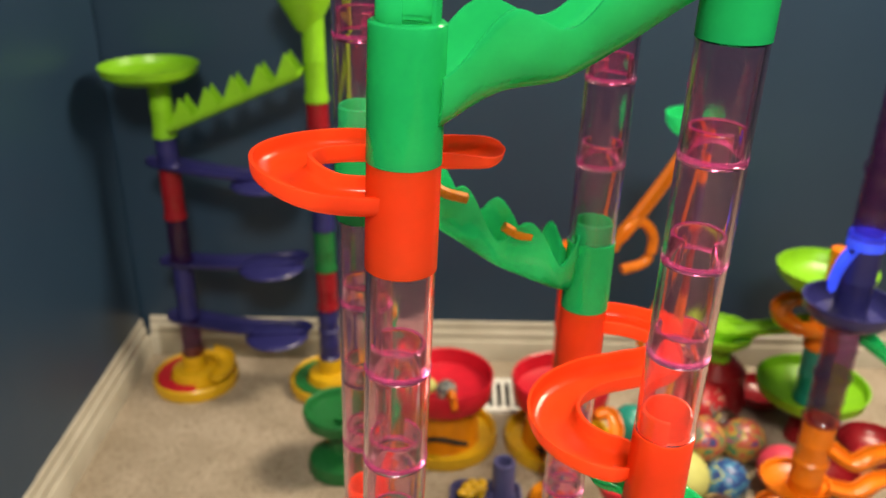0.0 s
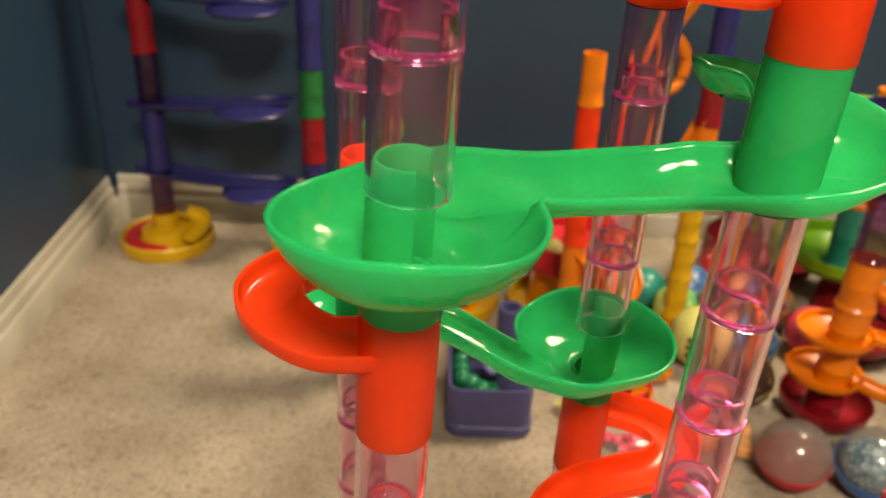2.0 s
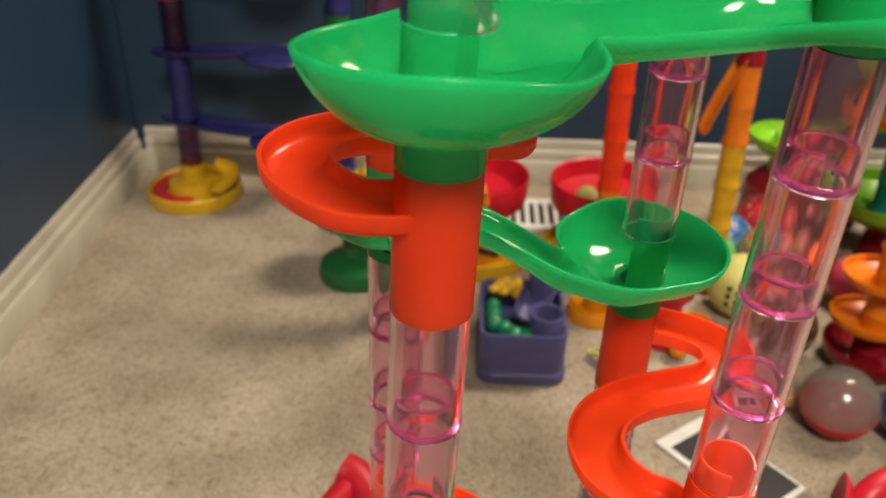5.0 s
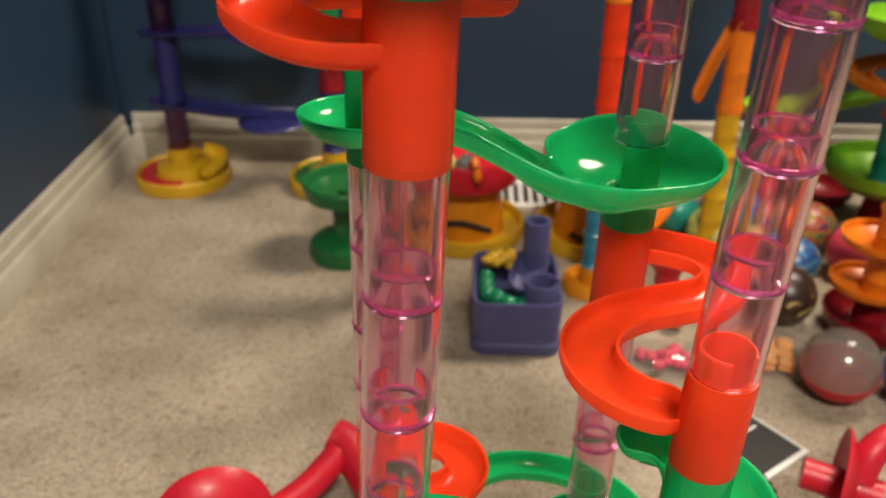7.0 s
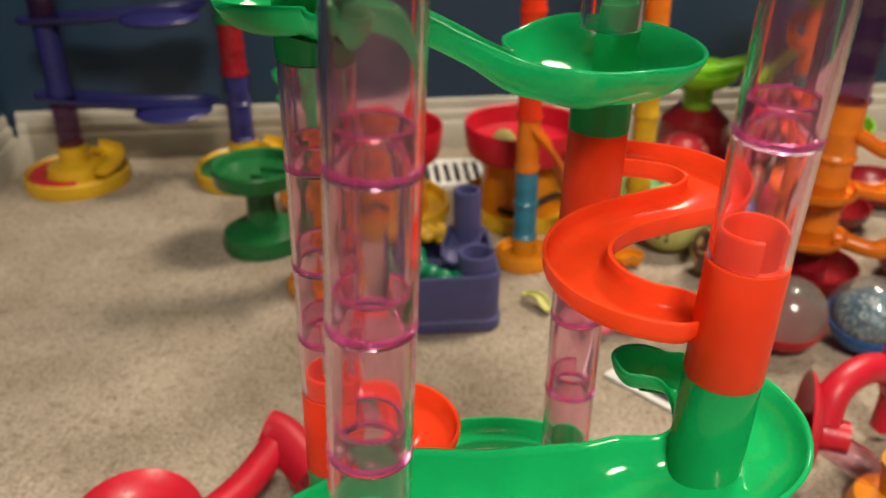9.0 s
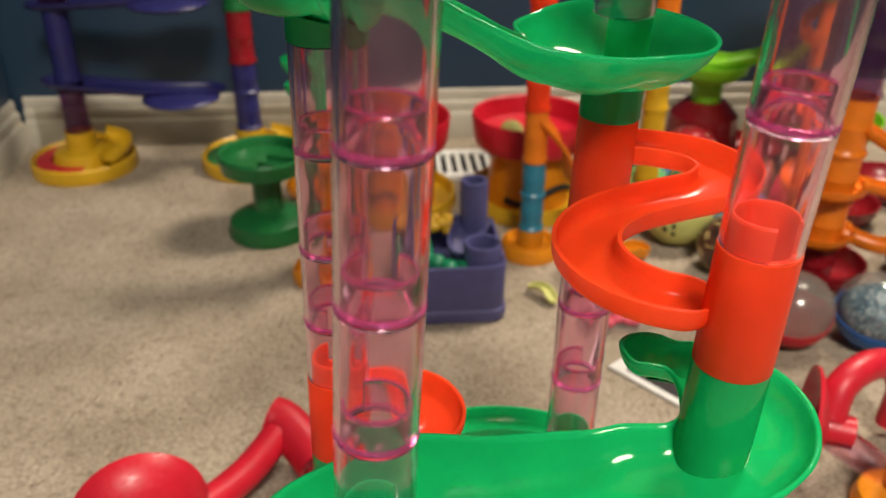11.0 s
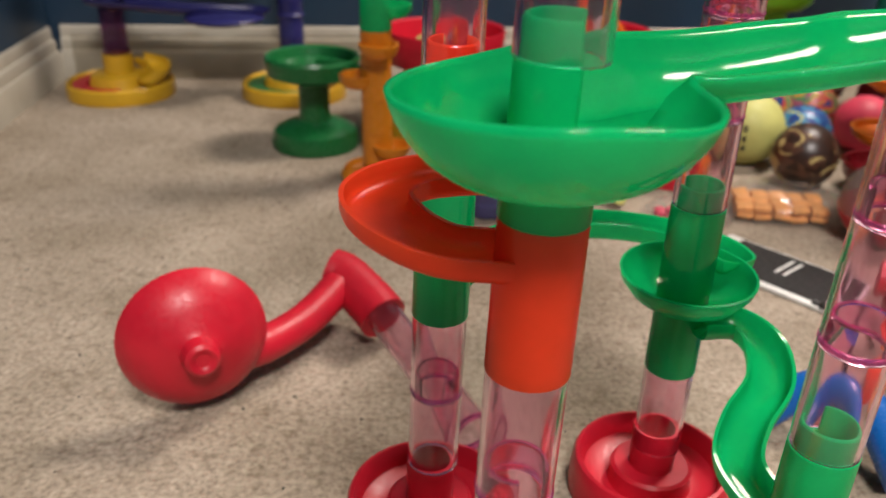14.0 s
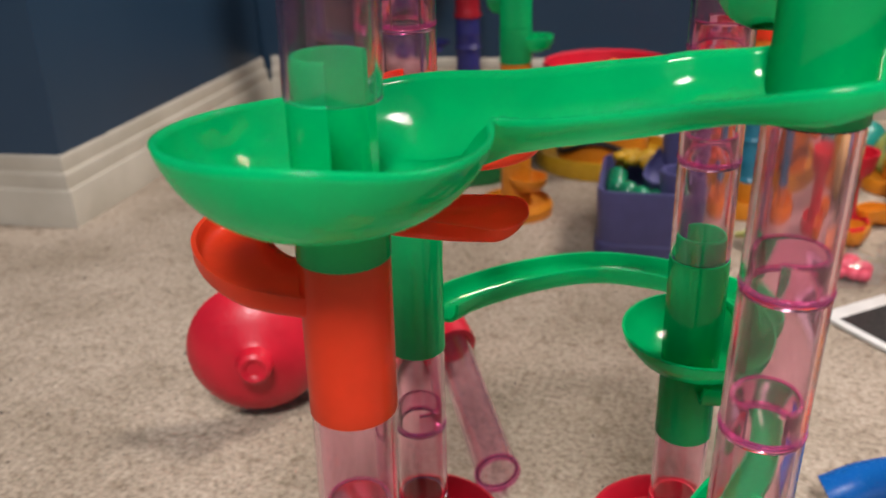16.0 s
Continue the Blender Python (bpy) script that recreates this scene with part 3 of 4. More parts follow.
def s_chute(z0b, z1b, z0c, z1c):
    """From an orange tube on the rear pole in a double bend to the one on the front pole."""
    stacked_tube("B", z0b, z1b, ORANGE, "orange_tube", ORLABEL, peg=False)
    stacked_tube("C", z0c, z1c, ORANGE, "orange_tube", ORLABEL, slot=300)
    c = P("C", z0c)
    zs = z0b + 0.038
    ze = z0c + 0.021
    rel = [(-0.030, 0.132), (-0.006, 0.131), (0.014, 0.122), (0.0215, 0.105), (0.012, 0.089), (-0.008, 0.080), (-0.027, 0.071), (-0.0415, 0.057), (-0.0465, 0.039), (-0.0405, 0.021), (-0.026, 0.009), (-0.006, 0.005)]
    n = len(rel) - 1
    pts = [(c.x + x, c.y + y, zs + (ze - zs) * (i / n)) for i, (x, y) in enumerate(rel)]
    part("s_chute", closed_gutter(pts, 0.0130, 0.0105, 9, flat=0.5, wall=0.0016), ORANGE, run, "neon orange double-bend gutter")


s_chute(0.592, 0.638, 0.602, 0.644)
s_chute(0.325, 0.3785, 0.333, 0.377)


# green gutters low down
def low_track():
    stacked_tube("D", 0.139, 0.187, GREEN, "green_tube", GRLABEL)
    stacked_tube("B", 0.137, 0.184, GREEN, "green_tube", GRLABEL)
    b = P("B", 0.15)
    rel = [(-0.118, -0.020), (-0.108, 0.004), (-0.085, 0.034), (-0.056, 0.056), (-0.022, 0.060), (0.008, 0.052), (0.027, 0.036), (0.033, 0.018)]
    n = len(rel) - 1
    pts = [(b.x + x, b.y + y, 0.155 - 0.012 * (i / n)) for i, (x, y) in enumerate(rel)]
    part("curl_track", closed_gutter(pts, 0.0115, 0.012, 7), GREEN, run, "green gutter that curls round the pole")
    cup = [(0.008, 0.0), (0.018, 0.001), (0.028, 0.006), (0.034, 0.014), (0.0352, 0.0185), (0.0337, 0.0187), (0.0325, 0.0145), (0.027, 0.0085), (0.018, 0.0035), (0.008, 0.002)]
    part("cup", revolve(cup, 36), GREEN, run, "shallow green catch cup", pole_pose("B", 0.125) @ pose(0.002, 0.004, 0))
    stacked_tube("B", 0.088, 0.137, GREEN, "green_tube", GRLABEL)
    stacked_tube("C", 0.090, 0.137, GREEN, "green_tube", GRLABEL)
    c = P("C", 0.10)
    rel = [(-0.020, 0.112, 0.128), (0.000, 0.116, 0.126), (0.012, 0.104, 0.120), (0.011, 0.084, 0.110), (-0.004, 0.064, 0.101), (-0.012, 0.044, 0.094), (-0.006, 0.022, 0.090), (0.0, 0.004, 0.088)]
    pts = [(c.x + x, c.y + y, z) for x, y, z in rel]
    part("wave_slide", closed_gutter(pts, 0.0115, 0.012, 8), GREEN, run, "green wavy slide")


low_track()


def wavy(amount, turns):
    return lambda t: ((amount * (0.5 - 0.5 * math.cos(2 * math.pi * turns * t)),) * 2)


def crown_track():
    """The high green gutter with a scalloped rim, from the rear left pole to the rear right one."""
    stacked_tube("B", 0.638, 0.679, GREEN, "green_tube", GRLABEL)
    stacked_tube("D", 0.705, 0.752, GREEN, "green_tube", GRLABEL)
    pinks("D", [0.605, 0.655, 0.705])
    pinks("D", [0.752, 0.797, 0.842])
    a, b = P("D", 0.742), P("B", 0.662)
    pts = [a.lerp(b, t) + Vector((0, 0.004 * math.sin(6 * t), -0.010 * math.sin(math.pi * t))) for t in (0.04, 0.2, 0.4, 0.6, 0.8, 0.93)]
    crest = lambda t: (0.019 * (0.5 - 0.5 * math.cos(2 * math.pi * 3.6 * t)) ** 0.8, 0.019 * (0.5 - 0.5 * math.cos(2 * math.pi * (3.6 * t + 0.35))) ** 0.8)
    for t0, t1, lift in ((0.26, 0.44, 0.004), (0.60, 0.72, 0.002)):
        p, q = a.lerp(b, t0), a.lerp(b, t1)
        stick = thing("toy_stick", "thin orange toy stick lying in the green gutter", "toy piece", None, "sticks in the gutter")
        part("stick", pipe([p + Vector((0, -0.012, lift)), p.lerp(q, 0.5) + Vector((0, -0.013, lift)), q + Vector((0, -0.013, lift + 0.003))], 0.0028, 5, 10), AMBER, stick)
    part("crown_track", closed_gutter(pts, 0.0115, 0.017, 16, crest, n=16), GREEN, run, "green gutter with a scalloped rim")


crown_track()


def top_slide():
    stacked_tube("A", 0.775, 0.822, GREEN, "green_tube", GRLABEL, slot=300)
    stacked_tube("C", 0.815, 0.860, GREEN, "green_tube", GRLABEL)
    a, b = P("A", 0.80), P("C", 0.85)
    pts = [a.lerp(b, t) + Vector((0, 0.010 * math.sin(math.pi * t), 0.004 * math.sin(9 * t))) for t in (0.06, 0.25, 0.45, 0.65, 0.85, 0.96)]
    part("top_slide", closed_gutter(pts, 0.016, 0.020, 12, wavy(0.010, 2.5)), GREEN, run, "broad green slide with a waved rim")


top_slide()


def red_base(pole, lift=0.0):
    prof = [(0.0, 0.0), (0.046, 0.0), (0.0465, 0.004), (0.045, 0.020), (0.0435, 0.0235), (0.0415, 0.024), (0.040, 0.022), (0.038, 0.012), (0.030, 0.0075), (0.024, 0.0075), (0.023, 0.010), (0.023, 0.018), (0.021, 0.0195), (0.0125, 0.0195), (0.0125, 0.046), (0.0108, 0.046), (0.0108, 0.015), (0.0, 0.015)]
    p = P(pole, 0)
    part("base", revolve(prof, 48), RED, run, "round red base with a ring trough", pose(p.x, p.y, lift))


for pole_name in "ABCD":
    red_base(pole_name)


# ---- toys in the background ----
def seg_pole(parent, x, y, bits, r=0.016, name="tube"):
    """A pole of stacked tube pieces; bits: (bottom, top, material)."""
    for z0, z1, mat in bits:
        h = z1 - z0
        prof = [(r * 0.86, 0), (r * 1.12, 0), (r * 1.14, h * 0.06), (r, h * 0.12), (r, h * 0.5 - 0.003), (r * 1.05, h * 0.5), (r, h * 0.5 + 0.003), (r, h), (r * 0.86, h)]
        part(name, revolve(prof, 24), mat, parent, "", pose(x, y, z0))


def dish_profile(r, depth, foot, wall=0.003):
    return [(0.0, 0.0), (foot, 0.0), (r * 0.75, depth * 0.18), (r * 0.95, depth * 0.55), (r, depth), (r - wall, depth), (r * 0.95 - wall, depth * 0.6), (r * 0.72, depth * 0.18 + wall), (foot * 0.6, wall * 1.2), (0.0, wall * 1.2)]


def spiral_run():
    ob = thing("marble_run", "indigo marble run on two round yellow bases", "marble run")
    L, R = (-0.429, 1.404), (-0.178, 1.424)
    for (x, y), insert in ((L, RED), (R, FOREST)):
        prof = [(0.0, 0.0), (0.075, 0.0), (0.0765, 0.006), (0.0755, 0.020), (0.073, 0.023), (0.070, 0.020), (0.067, 0.012), (0.045, 0.012), (0.040, 0.030), (0.034, 0.033), (0.021, 0.034), (0.021, 0.060), (0.017, 0.060), (0.017, 0.03), (0.0, 0.03)]
        base = part("base", revolve(prof, 40), YELLOW, ob, "round yellow base with a ring trough", pose(x, y, 0))
        part("insert", revolve([(0.046, 0.0115), (0.067, 0.0115), (0.067, 0.019), (0.046, 0.019)], 20, 130, 290), insert, base, "curved coloured insert")
        part("ramp", closed_gutter([(0.02, 0.03, 0.052), (0.048, 0.025, 0.046), (0.058, -0.005, 0.040), (0.045, -0.04, 0.032)], 0.016, 0.016), YELLOW, base)
    seg_pole(ob, *L, [(0.06, 0.135, PURPLECLEAR), (0.135, 0.245, NAVY), (0.245, 0.325, PURPLECLEAR), (0.325, 0.415, DARKRED), (0.415, 0.467, NAVY), (0.467, 0.56, LIME)], 0.0175)
    seg_pole(ob, *R, [(0.06, 0.115, NAVY), (0.115, 0.16, NAVY), (0.16, 0.235, DARKRED), (0.235, 0.31, FOREST), (0.31, 0.45, NAVY), (0.45, 0.53, DARKRED), (0.53, 0.66, LIME)], 0.0175)
    for z, drop in ((0.137, -0.012), (0.249, 0.018), (0.425, -0.02)):
        a, b = Vector((*L, z)), Vector((*R, z + drop))
        pts = [a.lerp(b, t) + Vector((0, -0.02 * math.sin(math.pi * t), 0)) for t in (-0.16, 0.1, 0.35, 0.6, 0.9)]
        tr = part("tray", closed_gutter(pts, 0.026, 0.012, 6, rounded=(True, True)), NAVY, ob, "indigo leaf-shaped tray")
        a2, b2 = a.lerp(b, 0.42), a.lerp(b, 0.98)
        mid = a2.lerp(b2, 0.5)
        part("leaf", ball(0.055, 22, 12, None, (mid.x - 0.01, mid.y - 0.028, mid.z - 0.012), 0.18), NAVY, tr, "flat indigo leaf")
    part("top_dish", revolve(dish_profile(0.078, 0.028, 0.02), 36), LIME, ob, "lime green top dish", pose(L[0] - 0.012, L[1], 0.556))
    part("top_funnel", revolve([(0.016, 0.0), (0.055, 0.07), (0.055, 0.073), (0.013, 0.003)], 28), LIME, ob, "lime green funnel", pose(R[0] - 0.01, R[1], 0.64))
    # zigzag track with pointed teeth
    a, b = Vector((L[0] + 0.015, L[1] - 0.012, 0.492)), Vector((R[0] - 0.012, R[1] - 0.012, 0.588))
    track = part("zigzag_track", closed_gutter([a.lerp(b, t) for t in (0, 0.33, 0.66, 1.0)], 0.016, 0.016), LIME, ob, "lime track with pointed teeth")
    d = (b - a)
    for k in range(5):
        c = a + d * (0.12 + 0.19 * k)
        e = d.normalized() * 0.021
        for off in (-0.016, 0.013):
            o = Vector((0, off, -0.004))
            q = [c - e + o, c + e + o, c + o + Vector((0, 0, 0.038))]
            bm = bmesh.new()
            v = [bm.verts.new(p) for p in q] + [bm.verts.new(p + Vector((0, 0.003, 0))) for p in q]
            bm.faces.new(v[:3])
            bm.faces.new(v[3:])
            for i in range(3):
                bm.faces.new((v[i], v[(i + 1) % 3], v[3 + (i + 1) % 3], v[3 + i]))
            part("tooth", bm, LIME, track, smooth=20)


spiral_run()


def crumpled_film():
    """A sheet of clear film crumpled against the skirting behind the two yellow bases."""
    bm = bmesh.new()
    nx, nz = 90, 16
    grid = []
    for i in range(nx + 1):
        col = []
        for j in range(nz + 1):
            u, v = 0.02 + 0.46 * i / nx, 0.004 + 0.066 * j / nz
            q = K + E1 * u + IN_BACK * 0.006
            q = q + IN_BACK * (0.006 * noise.noise(Vector((u * 38, v * 60, 1.7))) + 0.003 * abs(noise.noise(Vector((u * 90, v * 120, 4.1)))))
            col.append(bm.verts.new((q.x, q.y, v + 0.006 * noise.noise(Vector((u * 22, 3.0, 0.0))) * j / nz)))
        grid.append(col)
    for i in range(nx):
        for j in range(nz):
            bm.faces.new((grid[i][j], grid[i + 1][j], grid[i + 1][j + 1], grid[i][j + 1]))
    tagged(part("plastic_film", bm, FILM, None, "crumpled clear plastic film against the skirting board", smooth=60), "", "plastic film")


crumpled_film()


def green_spool():
    ob = thing("catch_stand", "dark green double dish stand on carpet", "marble toy", pose(-0.106, 1.200, 0))
    part("foot", revolve([(0.0, 0.0), (0.052, 0.0), (0.054, 0.008), (0.050, 0.022), (0.036, 0.030), (0.022, 0.034), (0.0, 0.034)], 40), FOREST, ob)
    part("stem", revolve([(0.0, 0.033), (0.020, 0.033), (0.0185, 0.045), (0.0185, 0.074), (0.021, 0.082), (0.0, 0.082)], 30), FOREST, ob)
    part("dish", revolve([(0.0, 0.081), (0.03, 0.081), (0.054, 0.090), (0.057, 0.108), (0.055, 0.112), (0.051, 0.110), (0.048, 0.099), (0.02, 0.096), (0.0, 0.096)], 40), FOREST, ob, "shallow green dish")
    part("drip", closed_gutter([(0.0, -0.01, 0.106), (0.04, -0.02, 0.105), (0.066, -0.012, 0.101)], 0.014, 0.012), FOREST, ob)


green_spool()


def swirl_tower():
    x, y = -0.016, 1.085
    ob = thing("swirl_tower", "amber swirl tower of small cups with green top", "marble toy", pose(x, y, 0))
    part("base", revolve([(0.0, 0.0), (0.040, 0.0), (0.041, 0.010), (0.037, 0.016), (0.034, 0.010), (0.018, 0.010), (0.016, 0.02), (0.0, 0.02)], 32), AMBER, ob)
    for k in range(9):
        mat = AMBER if k < 4 else GREEN
        z = 0.020 + k * 0.0365
        a = radians(-30 + 105 * k)
        part("core", revolve([(0.0, 0.0), (0.0165, 0.0), (0.0165, 0.036), (0.0, 0.036)], 24), mat, ob, "", pose(0, 0, z))
        part("cup", revolve(dish_profile(0.021, 0.016, 0.007, 0.0022), 22), mat, ob, "small round cup", pose(0.019 * math.cos(a), 0.019 * math.sin(a), z + 0.010))
    part("bead", ball(0.009, 16, 10, None, (0.012, -0.012, 0.352)), YELLOW, ob)


swirl_tower()


def vortex_bowl(x, y, turn, chip):
    ob = thing("vortex_bowl", "red bowl on amber drum with yellow base tray", "marble toy", pose(x, y, 0, 0, 0, turn), "red vortex bowls")
    part("base", revolve([(0.0, 0.0), (0.086, 0.0), (0.088, 0.008), (0.086, 0.022), (0.081, 0.022), (0.078, 0.010), (0.0, 0.010)], 44), YELLOW, ob, "round yellow tray")
    part("drum", revolve([(0.0, 0.009), (0.058, 0.009), (0.054, 0.050), (0.050, 0.084), (0.0, 0.084)], 40), AMBER, ob, "amber drum")
    # no hole is cut: a black band stands for the arch opening's shade
    band = [(0.0578 * math.cos(radians(v)), 0.0578 * math.sin(radians(v)), 0.030 + 0.010 * math.sin(radians(v * 3))) for v in (195, 215, 235, 255, 275, 295, 315)]
    part("arch", pipe(band, 0.0042, 5, 10), BLACK, ob, "black band in place of the shaded arch opening")
    part("bowl", revolve([(0.0, 0.086), (0.060, 0.086), (0.073, 0.089), (0.076, 0.096), (0.079, 0.127), (0.0775, 0.130), (0.0745, 0.128), (0.071, 0.104), (0.055, 0.098), (0.012, 0.094), (0.0, 0.094)], 48), RED, ob, "glossy red bowl")
    if chip:
        part("clip", pipe([(0.012, -0.050, 0.112), (0.020, -0.078, 0.142), (0.026, -0.086, 0.118)], 0.006), TANGERINE, ob, "orange clip")


vortex_bowl(0.046, 1.290, 0, True)
vortex_bowl(0.232, 1.302, 40, False)


def loose_ball(x, y, z, r, mat, label, name="ball", category="ball", group=""):
    ob = part(name, ball(r), mat, None, label, pose(x, y, z, 20, 35, 50))
    return tagged(ob, "", category, group)


STEEL = marbled("swirled_glass", [(0.0, (0.03, 0.04, 0.05)), (0.45, (0.35, 0.36, 0.3)), (0.55, (0.05, 0.06, 0.08))], 60)
MULTI = marbled("mixed_rubber", [(0.0, (0.02, 0.05, 0.16)), (0.38, (0.40, 0.06, 0.05)), (0.46, (0.38, 0.26, 0.05)), (0.54, (0.04, 0.18, 0.09)), (0.62, (0.34, 0.08, 0.15))], 26)
REDDOT = marbled("red_speckled_rubber", [(0.0, (0.08, 0.35, 0.3)), (0.36, (0.5, 0.02, 0.03)), (0.62, (0.7, 0.5, 0.35))], 50)
BLUEDOT = marbled("blue_swirl_rubber", [(0.0, (0.02, 0.05, 0.20)), (0.45, (0.05, 0.20, 0.35)), (0.58, (0.45, 0.42, 0.10))], 38)
BROWN = marbled("brown_swirl_rubber", [(0.0, (0.03, 0.015, 0.01)), (0.48, (0.08, 0.035, 0.02)), (0.60, (0.45, 0.36, 0.14))], 32)
GREENY = marbled("green_swirl_rubber", [(0.0, (0.10, 0.35, 0.12)), (0.50, (0.40, 0.48, 0.12)), (0.62, (0.08, 0.28, 0.20))], 24)
loose_ball(0.052, 1.262, 0.114, 0.017, STEEL, "dark swirled glass marble in the red bowl", "marble", "marble")
loose_ball(0.022, 1.275, 0.111, 0.013, LEMON, "small yellow ball in the red bowl")
loose_ball(0.205, 1.272, 0.113, 0.016, LEMON, "small yellow ball in the red bowl")
loose_ball(0.245, 1.268, 0.112, 0.014, CLEAR, "clear marble in the red bowl", "marble", "marble")
for bx, by, br, bm_, bl in ((0.412, 1.185, 0.043, LEMON, "pale yellow rubber ball with dark print"), (0.455, 1.108, 0.036, BROWN, "brown rubber ball with pale swirls"),
                            (0.482, 1.195, 0.034, BLUEDOT, "blue rubber ball with yellow swirls"), (0.570, 1.235, 0.036, MAGENTA, "plain bright pink rubber ball"),
                            (0.525, 1.300, 0.036, MULTI, "multicoloured swirled rubber ball"), (0.460, 1.290, 0.038, MULTI, "multicoloured swirled rubber ball"),
                            (0.475, 1.395, 0.040, REDDOT, "red rubber ball with pale spots"), (0.390, 1.285, 0.032, GREENY, "green and yellow swirled rubber ball"),
                            (0.505, 1.365, 0.024, BROWN, "small dark rubber ball"), (0.415, 1.335, 0.036, BLUEDOT, "blue rubber ball with yellow swirls"),
                            (0.352, 1.335, 0.030, TEAL, "plain teal rubber bouncy ball")):
    loose_ball(bx, by, br, br, bm_, bl, group="pile of bouncy balls")


def printed_mark():
    """Dark print on the pale yellow ball, as plain bars curved to it."""
    ball_at, r = Vector((0.412, 1.185, 0.043)), 0.0434
    ob = thing("ball_print", "dark printed bars on the pale yellow ball", "print")
    for z0, a0, a1 in ((0.014, -128, -119), (0.004, -128, -119), (-0.008, -128, -119), (0.010, -112, -106), (-0.002, -112, -106), (-0.013, -112, -106)):
        bm = bmesh.new()
        rows = []
        for i in range(7):
            a = radians(a0 + (a1 - a0) * i / 6)
            col = []
            for dz in (-0.0035, 0.0035):
                z = z0 + dz
                rr = math.sqrt(r * r - z * z)
                col.append(bm.verts.new(ball_at + Vector((rr * math.cos(a), rr * math.sin(a), z))))
            rows.append(col)
        for p, q in zip(rows, rows[1:]):
            bm.faces.new((p[0], q[0], q[1], p[1]))
        part("bar", bm, BLACK, ob)


printed_mark()


def floor_vent():
    m = pose(0.135, 1.435, 0.0, 0, 0, 5.6)
    ob = thing("floor_vent", "white slotted floor vent in the carpet", "vent", m)
    for x0, x1, y0, y1 in ((-0.085, 0.085, -0.062, -0.048), (-0.085, 0.085, 0.030, 0.042), (-0.085, -0.070, -0.048, 0.030), (0.070, 0.085, -0.048, 0.030)):
        part("frame", box(x0, x1, y0, y1, 0.0, 0.007, 0.0015), WHITE, ob)
    # flat black plate stands for the darkness down the duct
    part("duct", box(-0.070, 0.070, -0.048, 0.030, 0.0003, 0.0015), BLACK, ob, "flat black plate in place of the duct's shade")
    for k in range(9):
        x = -0.061 + k * 0.0152
        part("slat", box(x - 0.0035, x + 0.0035, -0.048, 0.030, 0.001, 0.006, 0.001), WHITE, ob)


floor_vent()


def thin_tower():
    ob = thing("thin_tower", "thin red, orange and blue marble pole on amber base", "marble toy", pose(0.226, 1.152, 0))
    part("base", revolve([(0.0, 0.0), (0.037, 0.0), (0.038, 0.008), (0.034, 0.017), (0.030, 0.017), (0.026, 0.010), (0.016, 0.012), (0.015, 0.036), (0.0, 0.036)], 32), AMBER, ob, "round amber base")
    seg_pole(ob, 0, 0, [(0.034, 0.078, SKY), (0.078, 0.122, SKY), (0.122, 0.185, TANGERINE), (0.185, 0.245, ORANGE), (0.245, 0.305, ORANGE), (0.305, 0.365, ORANGE), (0.365, 0.425, TANGERINE)], 0.0135)
    part("arm", closed_gutter([(0.004, -0.006, 0.180), (0.030, -0.010, 0.150), (0.045, -0.002, 0.105), (0.066, 0.012, 0.092), (0.086, 0.030, 0.115), (0.078, 0.055, 0.135), (0.055, 0.052, 0.130)], 0.011, 0.012), TANGERINE, ob, "curling orange gutter")


thin_tower()


def yellow_tower():
    ob = thing("yellow_tower", "tall yellow, orange and purple marble pole", "marble toy", pose(0.385, 1.262, 0))
    part("base", revolve([(0.0, 0.0), (0.037, 0.0), (0.038, 0.008), (0.034, 0.016), (0.016, 0.012), (0.015, 0.03), (0.0, 0.03)], 32), AMBER, ob, "round amber base")
    seg_pole(ob, 0, 0, [(0.028, 0.09, YELLOW), (0.09, 0.15, YELLOW), (0.15, 0.21, YELLOW), (0.21, 0.315, TANGERINE), (0.315, 0.40, DARKRED), (0.40, 0.485, NAVY), (0.485, 0.545, TANGERINE)], 0.015)
    part("cup", revolve(dish_profile(0.044, 0.030, 0.014), 32), GREEN, ob, "green top cup", pose(0, 0, 0.545))
    part("arm", closed_gutter([(-0.008, -0.004, 0.535), (-0.040, -0.020, 0.485), (-0.080, -0.040, 0.430), (-0.105, -0.052, 0.405)], 0.013, 0.014), TANGERINE, ob, "steep orange gutter")
    part("hook", pipe([(-0.100, -0.050, 0.395), (-0.085, -0.046, 0.425), (-0.062, -0.034, 0.430), (-0.045, -0.026, 0.405), (-0.052, -0.030, 0.372), (-0.085, -0.044, 0.362)], 0.0075), TANGERINE, ob, "orange hooked end")
    part("low_arm", closed_gutter([(-0.010, -0.004, 0.325), (-0.030, -0.012, 0.280), (-0.048, -0.020, 0.230)], 0.012, 0.012), TANGERINE, ob, "orange gutter")


yellow_tower()


